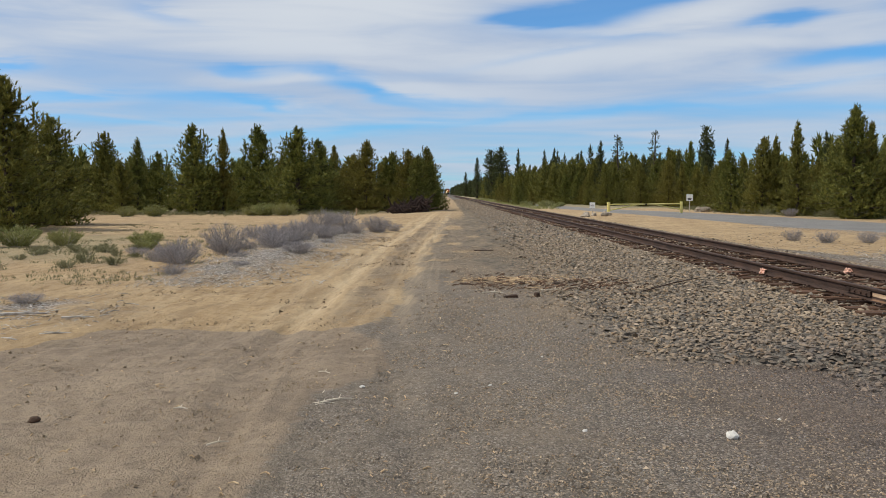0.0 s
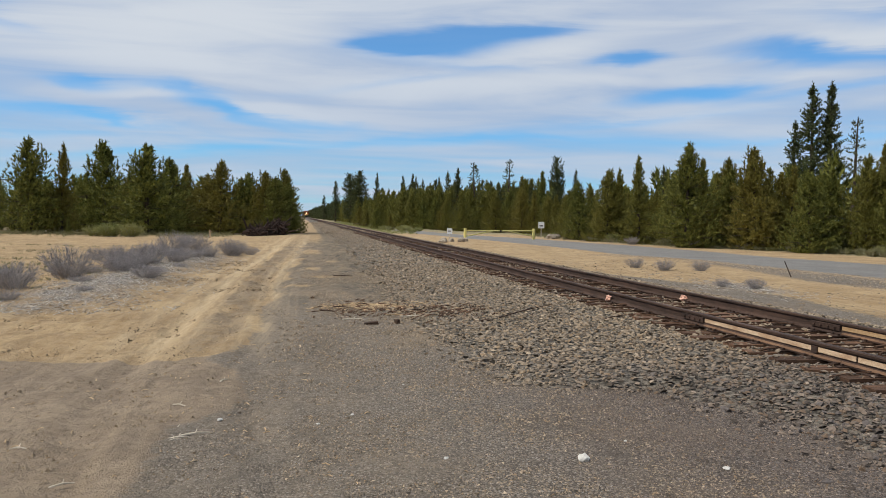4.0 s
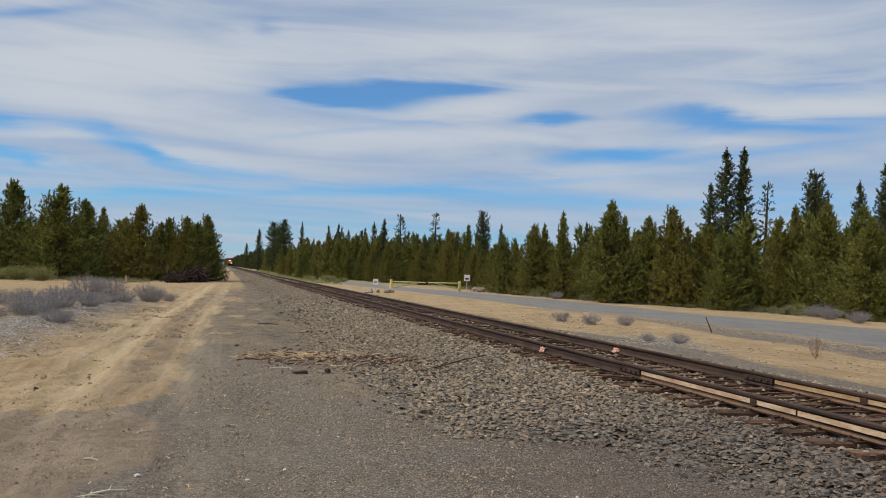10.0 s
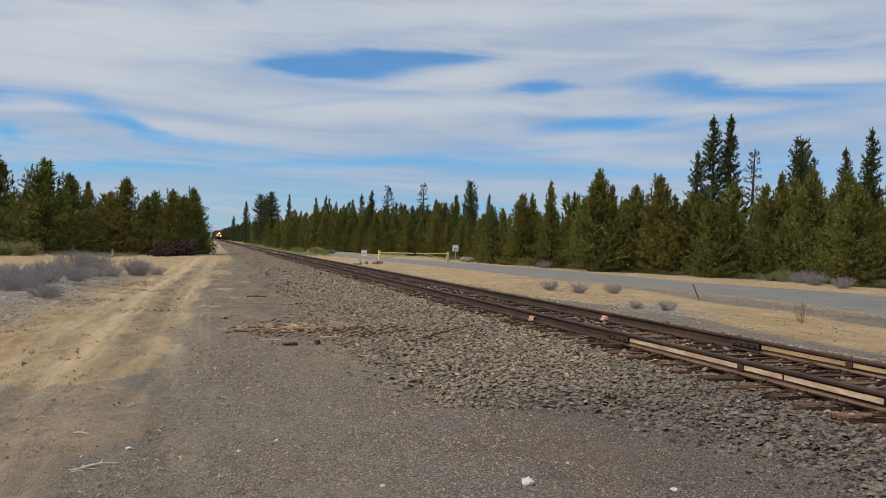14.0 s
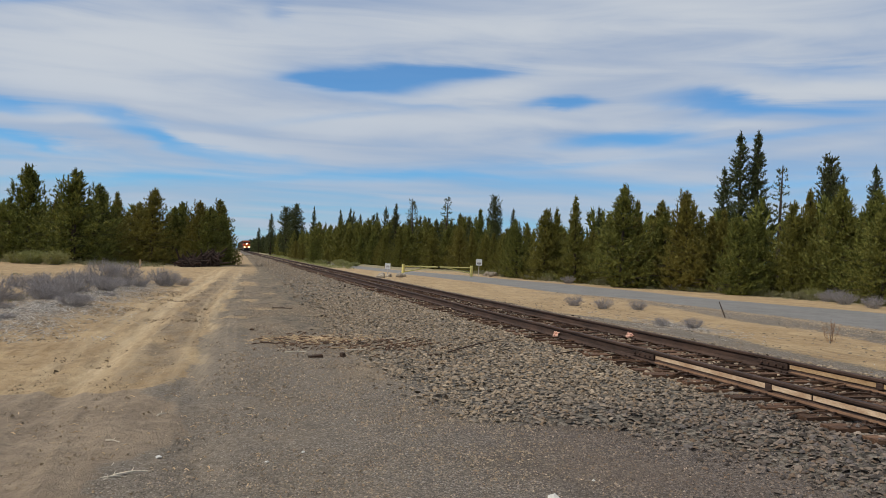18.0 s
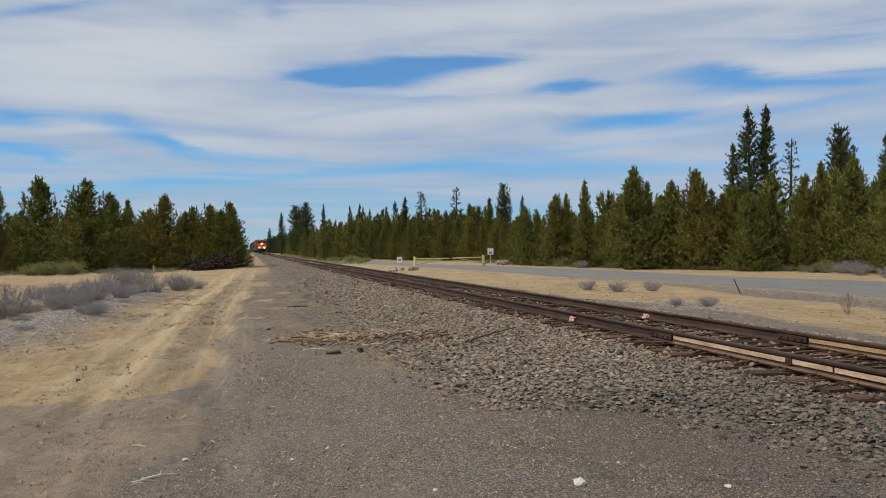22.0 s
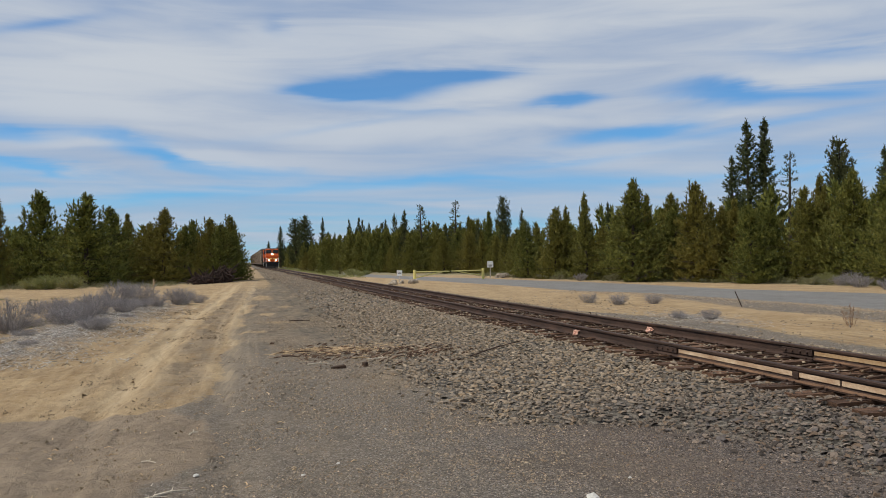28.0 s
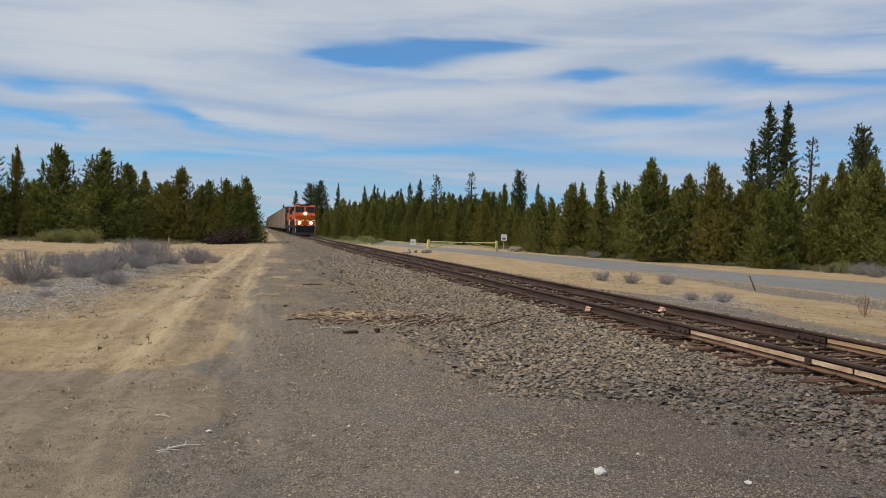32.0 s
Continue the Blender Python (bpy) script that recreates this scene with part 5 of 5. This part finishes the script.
litter("twig_litter", "grey twigs strewn on sandy soil", [
    (-5.9 + lg.normal(0, 0.6), 10.6 + lg.normal(0, 0.9), lg.uniform(0.04, 0.2), lg.uniform(0.003, 0.008), lg.random() * 3.14, lg.random() * 0.02) for i in range(260)], DEADWOOD)
litter("twig_litter", "grey twigs strewn beyond the track", [
    (13.4 + lg.normal(0, 0.8), 22.8 + lg.normal(0, 2.0), lg.uniform(0.06, 0.3), lg.uniform(0.004, 0.01), lg.random() * 3.14, lg.random() * 0.03) for i in range(260)], DEADWOOD)
litter("wood_chips", "pale splinters on dirt", [
    (lg.uniform(-5, 0.5), lg.uniform(3.6, 14), lg.uniform(0.02, 0.07), lg.uniform(0.003, 0.006), lg.random() * 3.14, 0.0) for i in range(420)], TANWOOD)
litter("wood_chips", "dark bark and splinters on gravel", [
    (1.35 + lg.normal(0, 0.7), 14.0 + lg.normal(0, 0.7), lg.uniform(0.04, 0.15), lg.uniform(0.005, 0.014), lg.normal(0, 1.1), 0.015) for i in range(190)], BARKCHIP)
litter("wood_chips", "dark brown bark on gravel beside the ballast", [
    (2.4 + lg.normal(0, 0.42), 13.5 + lg.normal(0, 0.5), lg.uniform(0.04, 0.16), lg.uniform(0.006, 0.017), lg.normal(0, 1.2), 0.03) for i in range(120)], BARKCHIP)
litter("wood_chips", "pale split wood on gravel", [
    (1.35 + lg.normal(0, 0.75), 14.6 + lg.normal(0, 0.35), lg.uniform(0.04, 0.2), lg.uniform(0.004, 0.010), lg.normal(0, 0.8), 0.01) for i in range(260)], TANWOOD)

litter("wood_chips", "rusty brown splinters of tie wood between the rails", [
    (TRACK_X + lg.uniform(-1.25, 1.2), 3.46 + 0.52 * int(lg.integers(2, 60)) + lg.normal(-0.26, 0.05), lg.uniform(0.10, 0.5), lg.uniform(0.008, 0.022), lg.normal(0, 0.25), lg.random() * 0.02, TIE_TOP - 0.012) for i in range(420)], TIE)


def branch(name, x, y, length, r, turn, mat, label, lift=0.0):
    bm = bmesh.new()
    stick(bm, x, y, length, r, turn, lift)
    k = length * 0.18
    z = ground_z(x, y) + r
    rod(bm, (x, y, z), (x + k * math.cos(turn + 0.9), y + k * math.sin(turn + 0.9), z + 0.03), r * 0.5, r * 0.3, 5)
    return tagged(part(name, bm, mat), label, "branch")


branch("branch", -5.75, 10.55, 0.62, 0.022, 0.1, DEADWOOD, "bare grey branch lying on sandy soil")
branch("branch", -4.9, 10.3, 0.42, 0.014, 0.1, DEADWOOD, "bare grey branch lying on sandy soil")
branch("branch", -4.6, 9.1, 0.34, 0.013, 0.25, DEADWOOD, "forked grey branch lying on sandy soil")
branch("branch", -4.95, 8.75, 0.25, 0.012, -0.4, DEADWOOD, "short grey branch lying on sandy soil")
branch("twig", -2.02, 5.82, 0.11, 0.007, 0.0, PALEWOOD, "pale twig on brown dirt")
branch("twig", -1.53, 5.11, 0.15, 0.007, 0.5, PALEWOOD, "pale twig on brown dirt")
branch("twig", -1.12, 7.02, 0.13, 0.006, -0.5, PALEWOOD, "pale twig on brown dirt")
branch("twig", -0.97, 5.96, 0.18, 0.006, 0.15, PALEWOOD, "pale twig on gravel")
branch("twig", -0.99, 5.90, 0.12, 0.006, 0.7, PALEWOOD, "pale twig on gravel")
branch("twig", -0.84, 8.05, 0.12, 0.008, 0.9, PALEWOOD, "pale twig on gravel")
branch("branch", 0.72, 12.75, 0.35, 0.010, 0.05, PALEWOOD, "pale split stick on gravel")
branch("branch", 1.46, 13.3, 0.3, 0.010, -0.1, TANWOOD, "pale split stick on gravel")
branch("branch", 1.95, 13.9, 0.3, 0.013, 0.1, DARKWOOD, "dark stick on gravel")
branch("branch", 0.6, 14.5, 0.35, 0.014, -0.35, DARKWOOD, "dark stick on gravel")
branch("branch", 1.0, 22.3, 0.55, 0.016, -0.05, DARKWOOD, "dark stick on gravel")
branch("branch", 1.75, 13.05, 0.42, 0.012, -0.03, PALEWOOD, "pale split stick on gravel")
branch("branch", 2.35, 13.15, 0.34, 0.016, 0.06, DARKWOOD, "dark stick on gravel")
branch("branch", 0.35, 13.9, 0.32, 0.014, -0.5, DARKWOOD, "dark stick on gravel")
branch("branch", 2.75, 12.0, 0.30, 0.018, 0.4, DARKWOOD, "dark stick at the toe of the ballast")
branch("branch", -0.86, 6.05, 0.22, 0.009, 0.35, PALEWOOD, "pale forked twig on gravel")
branch("twig", -1.02, 6.22, 0.15, 0.007, -0.4, PALEWOOD, "pale twig on gravel")
branch("branch", 3.6, 12.6, 1.4, 0.012, 0.62, DARKWOOD, "long dark branch on the ballast", 0.12)
branch("branch", 4.7, 11.6, 0.6, 0.010, 0.5, DARKWOOD, "dark branch on the ballast", 0.05)


def wood_block(x, y, sx, sy, sz, turn):
    bm = bmesh.new()
    box(bm, 0, 0, sz / 2, sx, sy, sz, bevel=0.012)
    for v in bm.verts:
        v.co += Vector((noise.noise(v.co * 9), noise.noise(v.co * 11), 0)) * 0.025
    ob = tagged(part("wood_block", bm, DARKWOOD), "dark broken block of old tie lying on gravel", "wood")
    ob.matrix_world = pose(x, y, ground_z(x, y) - 0.01, 0, -8, turn)
    return ob


wood_block(0.97, 12.15, 0.22, 0.10, 0.055, 8)
wood_block(1.39, 12.25, 0.06, 0.08, 0.08, 30)
for i, (x, y) in enumerate([(-2.95, 5.49), (0.1, 16.2), (2.3, 13.1)]):
    ob = tagged(part("stone", lump(0.045, 20 + i, 0.6), DARKWOOD), "dark clod lying on dirt", "stone")
    ob.matrix_world = pose(x, y, ground_z(x, y) + 0.015)
PALE_STONES = [(0.06, 6.25, 0.016), (0.35, 6.53, 0.014), (0.92, 5.23, 0.018), (2.34, 5.49, 0.014), (0.92, 7.67, 0.013), (2.93, 9.53, 0.02), (-0.29, 8.94, 0.016)]
ob = tagged(part("stone", lump(0.047, 5, 0.6), CHALK), "white angular stone lying on gravel", "stone")
ob.matrix_world = pose(1.86, 5.08, ground_z(1.86, 5.08) + 0.02, 10, 5, 30)
ob = tagged(part("stone", lump(0.03, 6, 0.3), CHALK), "flat pale stone lying on gravel", "stone")
ob.matrix_world = pose(2.76, 4.78, ground_z(2.76, 4.78) + 0.008, 0, 0, 10)
ob = tagged(part("stone", lump(0.022, 7, 0.5), CHALK), "small pale stone lying on gravel", "stone")
ob.matrix_world = pose(-0.72, 6.47, ground_z(-0.72, 6.47) + 0.01)

for i, (x, y, r) in enumerate(PALE_STONES):
    ob = tagged(part("stone", lump(r, 60 + i, 0.5), CHALK), "small pale stone lying on gravel", "stone", "pale stones on the gravel")
    ob.matrix_world = pose(x, y, ground_z(x, y) + r * 0.35, 0, 0, 40 * i)

# slash pile beside the last trees
bm = bmesh.new()
pg = np.random.default_rng(31)
for i in range(420):
    f = pg.random()
    x, y = -4.7 + 2.8 * f + pg.normal(0, 0.25), 68 + 7 * f + pg.normal(0, 0.7)
    top = 1.35 * (0.35 + 0.65 * f) * pg.random() ** 1.3
    t, ln = pg.random() * 6.283, pg.uniform(0.25, 0.7)
    z = ground_z(x, y) + top
    r = pg.uniform(0.03, 0.11)
    rod(bm, (x, y, z), (x + ln * math.cos(t), y + ln * math.sin(t) * 0.5, z + pg.normal(0, 0.35)), r, r * 0.6, 6)
tagged(part("brush_pile", bm, PILEWOOD), "heap of dark cut branches below the pines", "brush pile", kind="stuff")
bm = bmesh.new()
rod(bm, (0, 0, -0.1), (0, 0.02, 0.62), 0.07, 0.05, 7)
rod(bm, (0, 0.02, 0.3), (0.16, 0, 0.52), 0.03, 0.02, 5)
st = tagged(part("stump", bm, TANWOOD), "short broken tan stump in the sand", "stump")
st.matrix_world = pose(-7.0, 60, ground_z(-7.0, 60))

# ---- things beyond the track ----
def make_gate():
    a, b = Vector((15.7, 77.5, 0)), Vector((23.8, 80.8, 0))
    a.z, b.z = ground_z(a.x, a.y), ground_z(b.x, b.y)
    e = empty("road_gate", Matrix.Translation(a), "closed pale yellow two-leaf pipe gate across the road", "gate")
    w = b - a
    up = Vector((0, 0, 1))
    for q in (Vector(), w):
        bm = bmesh.new()
        rod(bm, q - up * 0.2, q + up * 1.14, 0.15, seg=14)
        part("post", bm, YELLOW, e)
    for q0, q1 in ((0.0, 0.497), (1.0, 0.503)):
        bm = bmesh.new()
        rod(bm, w * q0 + up * 0.92, w * q1 + up * 0.90, 0.06, seg=8)
        part("top_rail", bm, YELLOW, e)
        bm = bmesh.new()
        m = q0 + (q1 - q0) * 0.78
        rod(bm, w * q0 + up * 0.32, w * m + up * 0.87, 0.055, seg=8)
        part("brace", bm, YELLOW, e)
    bm = bmesh.new()
    box(bm, w.x / 2, w.y / 2, w.z / 2 + 0.88, 0.25, 0.16, 0.16, bevel=0.01)
    part("latch", bm, BLACK, e, "dark latch box")


make_gate()


def make_sign(x, y, h, size, face, label, rows):
    e = empty("road_sign", pose(x, y, ground_z(x, y), 0, 0, -12), label, "sign")
    bm = bmesh.new()
    box(bm, 0, 0.03, h / 2 - 0.1, 0.07, 0.05, h + 0.2)
    part("post", bm, DEADWOOD, e)
    bm = bmesh.new()
    box(bm, 0, 0, h - size / 2, size, 0.012, size * 1.05, bevel=0.004)
    panel = part("panel", bm, face, e)
    for z, wide, tall in rows:
        bm = bmesh.new()
        box(bm, 0, -0.009, h - size * z, size * wide, 0.004, size * tall)
        part("lettering", bm, BLACK, panel, "unreadable dark lettering bar")


make_sign(25.6, 84.0, 1.85, 0.66, WHITE, "white square road sign on a post", [(0.62, 0.6, 0.14), (0.80, 0.5, 0.10)])
make_sign(13.3, 73.0, 1.15, 0.5, WHITE, "small weathered white sign on a short post", [(0.45, 0.6, 0.08), (0.62, 0.6, 0.08)])
bm = bmesh.new()
rod(bm, (0.06, 0, -0.15), (-0.30, 0, 0.60), 0.022, 0.018, 6)
st = tagged(part("marker_stake", bm, DARKWOOD), "thin dark leaning stake beside the gravel road", "stake")
st.matrix_world = pose(18.2, 27.2, ground_z(18.2, 27.2))
for i, (x, y, r) in enumerate([(26.6, 83.5, 0.55), (29.4, 90.0, 0.5), (29.3, 86.5, 0.75), (11.6, 66.7, 0.42), (13.6, 68.8, 0.38), (12.8, 69.5, 0.30), (14.4, 71.0, 0.34), (27.8, 85.5, 0.5)]):
    ob = tagged(part("boulder", lump(r, 40 + i, 0.75), GREYROCK), "grey-tan boulder at the roadside", "boulder", "boulders by the gate")
    ob.matrix_world = pose(x, y, ground_z(x, y) + r * 0.25, 0, 0, i * 50)
# utility pole far behind the wood
e = empty("utility_pole", pose(-53, 150, 0), "wooden utility pole with a crossarm above the trees", "utility pole")
bm = bmesh.new()
rod(bm, (0, 0, 0), (0, 0, 7.9), 0.15, 0.11, 8)
part("pole", bm, BARK, e)
bm = bmesh.new()
box(bm, 0, -0.14, 7.4, 2.4, 0.12, 0.14)
part("crossarm", bm, BARK, e)


# ---- train ----
def wheelset(y, r, parent):
    bm = bmesh.new()
    for s in (-1, 1):
        rod(bm, (s * 0.70, y, r), (s * 0.83, y, r), r, seg=18)
    rod(bm, (-0.7, y, r), (0.7, y, r), 0.08, seg=8)
    part("wheelset", bm, UNDER, parent)


def truck(y, axles, parent, r=0.5):
    """A bogie: two side frames, springs, wheels."""
    for s in (-1, 1):
        bm = bmesh.new()
        box(bm, s * 0.98, y, r + 0.12, 0.16, (axles[-1] - axles[0]) + 0.7, 0.28, bevel=0.03)
        for a in axles:
            box(bm, s * 1.02, y + a, r, 0.2, 0.34, 0.34, bevel=0.03)
        part("side_frame", bm, UNDER, parent)
    for a in axles:
        wheelset(y + a, r, parent)


def make_locomotive(name, label, lit):
    """Six-axle road engine; nose towards -y, origin on the rail tops under the nose."""
    e = empty(name, Matrix(), label, "locomotive")
    bm = bmesh.new()
    box(bm, 0, 11.2, 1.35, 3.0, 21.6, 0.32, bevel=0.03)
    part("deck", bm, BLACK, e)
    bm = bmesh.new()
    prism(bm, [(1.25, 1.5), (1.25, 3.0), (1.7, 3.3), (1.95, 3.55), (2.12, 4.45), (2.5, 4.78), (4.3, 4.78), (4.3, 1.5)], -1.52, 1.52)
    bmesh.ops.bevel(bm, geom=bm.edges[:], offset=0.07, segments=2, affect="EDGES")
    part("cab", bm, ORANGE, e)
    bm = bmesh.new()
    prism(bm, [(0.72, 1.5), (0.72, 2.9), (0.95, 3.35), (1.7, 3.60), (1.7, 1.5)], -0.85, 0.85)
    bmesh.ops.bevel(bm, geom=bm.edges[:], offset=0.10, segments=2, affect="EDGES")
    part("nose", bm, ORANGE, e)
    for x0, x1 in ((-1.34, -0.80), (-0.74, -0.20), (0.20, 0.74), (0.80, 1.34)):
        bm = bmesh.new()
        box(bm, (x0 + x1) / 2, 1.99, 4.02, x1 - x0, 0.05, 0.72, pose(0, 0, 0, -10, 0, 0), bevel=0.015)
        part("windshield", bm, GLASS, e)
    bm = bmesh.new()
    box(bm, 0, 2.015, 4.02, 2.84, 0.05, 0.86, pose(0, 0, 0, -10, 0, 0), bevel=0.02)
    part("window_band", bm, BLACK, e, "black band round the windshields")
    bm = bmesh.new()
    box(bm, 0, 1.985, 4.02, 0.26, 0.05, 0.90, pose(0, 0, 0, -10, 0, 0), bevel=0.02)
    part("centre_post", bm, ORANGE, e)
    bm = bmesh.new()
    box(bm, 0, 3.4, 4.80, 2.75, 1.9, 0.08, bevel=0.03)
    part("cab_roof", bm, BLACK, e, "dark cab roof")
    for s in (-1, 1):
        bm = bmesh.new()
        box(bm, s * 1.53, 3.25, 3.75, 0.04, 1.3, 0.6, bevel=0.01)
        part("side_window", bm, GLASS, e)
    bm = bmesh.new()
    box(bm, 0, 2.34, 4.62, 1.5, 0.1, 0.2, bevel=0.02)
    part("number_board", bm, BLACK, e, "dark unreadable number board")
    bm = bmesh.new()
    prism(bm, [(-1.15, 1.5), (-1.15, 3.9), (-0.8, 4.35), (0.8, 4.35), (1.15, 3.9), (1.15, 1.5)], 4.4, 21.3, "y")
    part("hood", bm, ORANGE, e)
    bm = bmesh.new()
    box(bm, 0, 17.6, 4.40, 2.95, 4.2, 0.62, bevel=0.12)
    part("radiator", bm, BLACK, e, "dark radiator wings")
    bm = bmesh.new()
    box(bm, 0, 10.2, 4.45, 1.9, 9.5, 0.4, bevel=0.06)
    # second engine: the sunlit glint of its roof is put in as pale colour
    part("roof_housing", bm, BLACK if lit else ROOFING, e, "dark roof housing" if lit else "roof housing coloured pale for its sunlit glint")
    for s in (-1, 1):
        bm = bmesh.new()
        box(bm, s * 1.17, 12.8, 2.05, 0.05, 16.4, 0.95)
        part("hood_band", bm, BLACK, e, "dark lower hood band")
        bm = bmesh.new()
        box(bm, s * 0.52, 0.70, 2.28, 0.70, 0.05, 0.22, pose(0, 0, 0, 0, s * 18, 0), bevel=0.01)
        part("nose_stripe", bm, YELLOW, e, "yellow nose stripe")
    # pilot, plough, steps, handrails
    bm = bmesh.new()
    box(bm, 0, 0.50, 0.98, 2.9, 0.10, 0.80, bevel=0.02)
    part("pilot", bm, BLACK, e)
    bm = bmesh.new()
    prism(bm, [(0.35, 0.12), (0.48, 0.62), (0.62, 0.62), (0.62, 0.12)], -1.35, 1.35)
    part("snow_plough", bm, UNDER, e)
    bm = bmesh.new()
    rod(bm, (0, 0.45, 0.9), (0, -0.05, 0.9), 0.13, seg=8)
    box(bm, 0, -0.08, 0.9, 0.26, 0.22, 0.34, bevel=0.04)
    part("coupler", bm, UNDER, e)
    for s in (-1, 1):
        bm = bmesh.new()
        for z in (0.45, 0.78, 1.10):
            box(bm, s * 1.28, 0.75, z, 0.45, 0.42, 0.05)
        box(bm, s * 1.05, 0.75, 0.8, 0.03, 0.42, 0.8)
        part("steps", bm, UNDER, e)
        bm = bmesh.new()
        rod(bm, (s * 1.46, 0.52, 0.5), (s * 1.46, 0.52, 2.35), 0.045, seg=6)
        rod(bm, (s * 1.46, 0.52, 2.35), (s * 0.95, 0.55, 2.35), 0.045, seg=6)
        rod(bm, (s * 1.46, 0.52, 2.35), (s * 1.46, 1.2, 2.5), 0.045, seg=6)
        rod(bm, (s * 0.35, 0.50, 1.5), (s * 0.9, 0.50, 1.7), 0.045, seg=6)
        part("handrail", bm, WHITE, e, "white handrail")
        bm = bmesh.new()
        for k in range(11):
            rod(bm, (s * 1.47, 4.8 + k * 1.6, 1.5), (s * 1.47, 4.8 + k * 1.6, 2.5), 0.02, seg=5)
        rod(bm, (s * 1.47, 4.6, 2.5), (s * 1.47, 21.2, 2.5), 0.022, seg=5)
        part("side_railing", bm, UNDER, e, "dark side railing")
        bm = bmesh.new()
        rod(bm, (s * 0.90, 0.62, 1.95), (s * 0.90, 0.46, 1.95), 0.19 if lit else 0.12, seg=14)
        part("ditch_light", bm, DITCH if lit else WHITE, e, "lit yellow ditch light" if lit else "")
        truck(4.6 if s < 0 else 17.9, (-2.0, 0.0, 2.0), e, 0.53)
    bm = bmesh.new()
    rod(bm, (0, 0.98, 3.40), (0, 0.80, 3.40), 0.22 if lit else 0.14, seg=14)
    part("headlight", bm, LAMP if lit else WHITE, e, "lit headlight" if lit else "")
    bm = bmesh.new()
    box(bm, 0, 11.0, 0.72, 2.6, 6.6, 0.95, bevel=0.2)
    part("fuel_tank", bm, BLACK, e)
    bm = bmesh.new()
    rod(bm, (0.3, 3.2, 4.6), (0.3, 3.2, 4.85), 0.16, seg=8)
    for k in (-0.15, 0, 0.15):
        rod(bm, (-0.5 + k, 3.0, 4.78), (-0.5 + k, 2.6, 4.78), 0.05, 0.09, seg=8)
    part("horn", bm, UNDER, e)
    return e


def make_rack_car():
    """Long closed car with ribbed panel sides."""
    e = empty("rack_car", Matrix(), "tall closed freight car with dusty tan panel sides", "freight car")
    bm = bmesh.new()
    box(bm, 0, 13.5, 1.05, 2.9, 26.6, 0.45, bevel=0.04)
    part("underframe", bm, CARDARK, e)
    for s in (-1, 1):
        for k in range(12):
            bm = bmesh.new()
            box(bm, s * 1.46, 0.95 + 1.10 + k * 2.09, 3.3, 0.06, 1.94, 4.0)
            part("side_panel", bm, CARTAN, e)
        bm = bmesh.new()
        for k in range(13):
            box(bm, s * 1.475, 0.95 + k * 2.09, 3.3, 0.08, 0.14, 4.1)
        box(bm, s * 1.50, 13.5, 5.33, 0.12, 25.4, 0.14)
        box(bm, s * 1.475, 13.5, 3.3, 0.07, 25.3, 0.10)
        part("side_frame", bm, CARDARK, e)
        bm = bmesh.new()
        box(bm, 0, 0.62 if s < 0 else 26.4, 3.25, 2.9, 0.10, 4.1, bevel=0.03)
        part("end_door", bm, CARDARK, e)
        truck(3.0 if s < 0 else 24.0, (-0.9, 0.9), e, 0.46)
    bm = bmesh.new()
    prism(bm, [(-1.52, 5.36), (-1.2, 5.62), (1.2, 5.62), (1.52, 5.36)], 0.55, 26.5, "y")
    part("roof", bm, ROOFING, e, "pale metal roof")
    bm = bmesh.new()
    box(bm, 0, 13.5, 1.2, 0.3, 28.0, 0.25)
    part("coupler", bm, UNDER, e)
    return e


lead = make_locomotive("locomotive", "orange diesel locomotive with lit headlights heading the train", True)
second = make_locomotive("locomotive", "orange and black second diesel locomotive of the train", False)
first_car = make_rack_car()
cars = [first_car] + [copy_thing(first_car, Matrix()) for i in range(9)]
vehicles = [(lead, 0.0, 22.6), (second, 22.6, 22.6)] + [(c, 45.2 + i * 28.2, 28.2) for i, c in enumerate(cars)]
for v, _, _ in vehicles:
    tagged(v, group="train")

# where the train's nose is, in metres along the track, at each time
RUN = [(0.0, 716.7), (8.0, 567.9), (16.0, 419.1), (24.0, 270.3), (32.0, 121.5)]


def motions():
    for v, back, long in vehicles:
        rows = []
        for k in range(33):
            t = float(k)
            y = float(np.interp(t, [r[0] for r in RUN], [r[1] for r in RUN])) + back
            x0, x1 = TRACK_X - bend(y), TRACK_X - bend(y + long)
            rows.append((t, pose(float(x0), y, RAIL_TOP + float(rise(y)), 0, 0, math.degrees(math.atan2(x0 - x1, long)))))
        walk(v, rows)


motions()
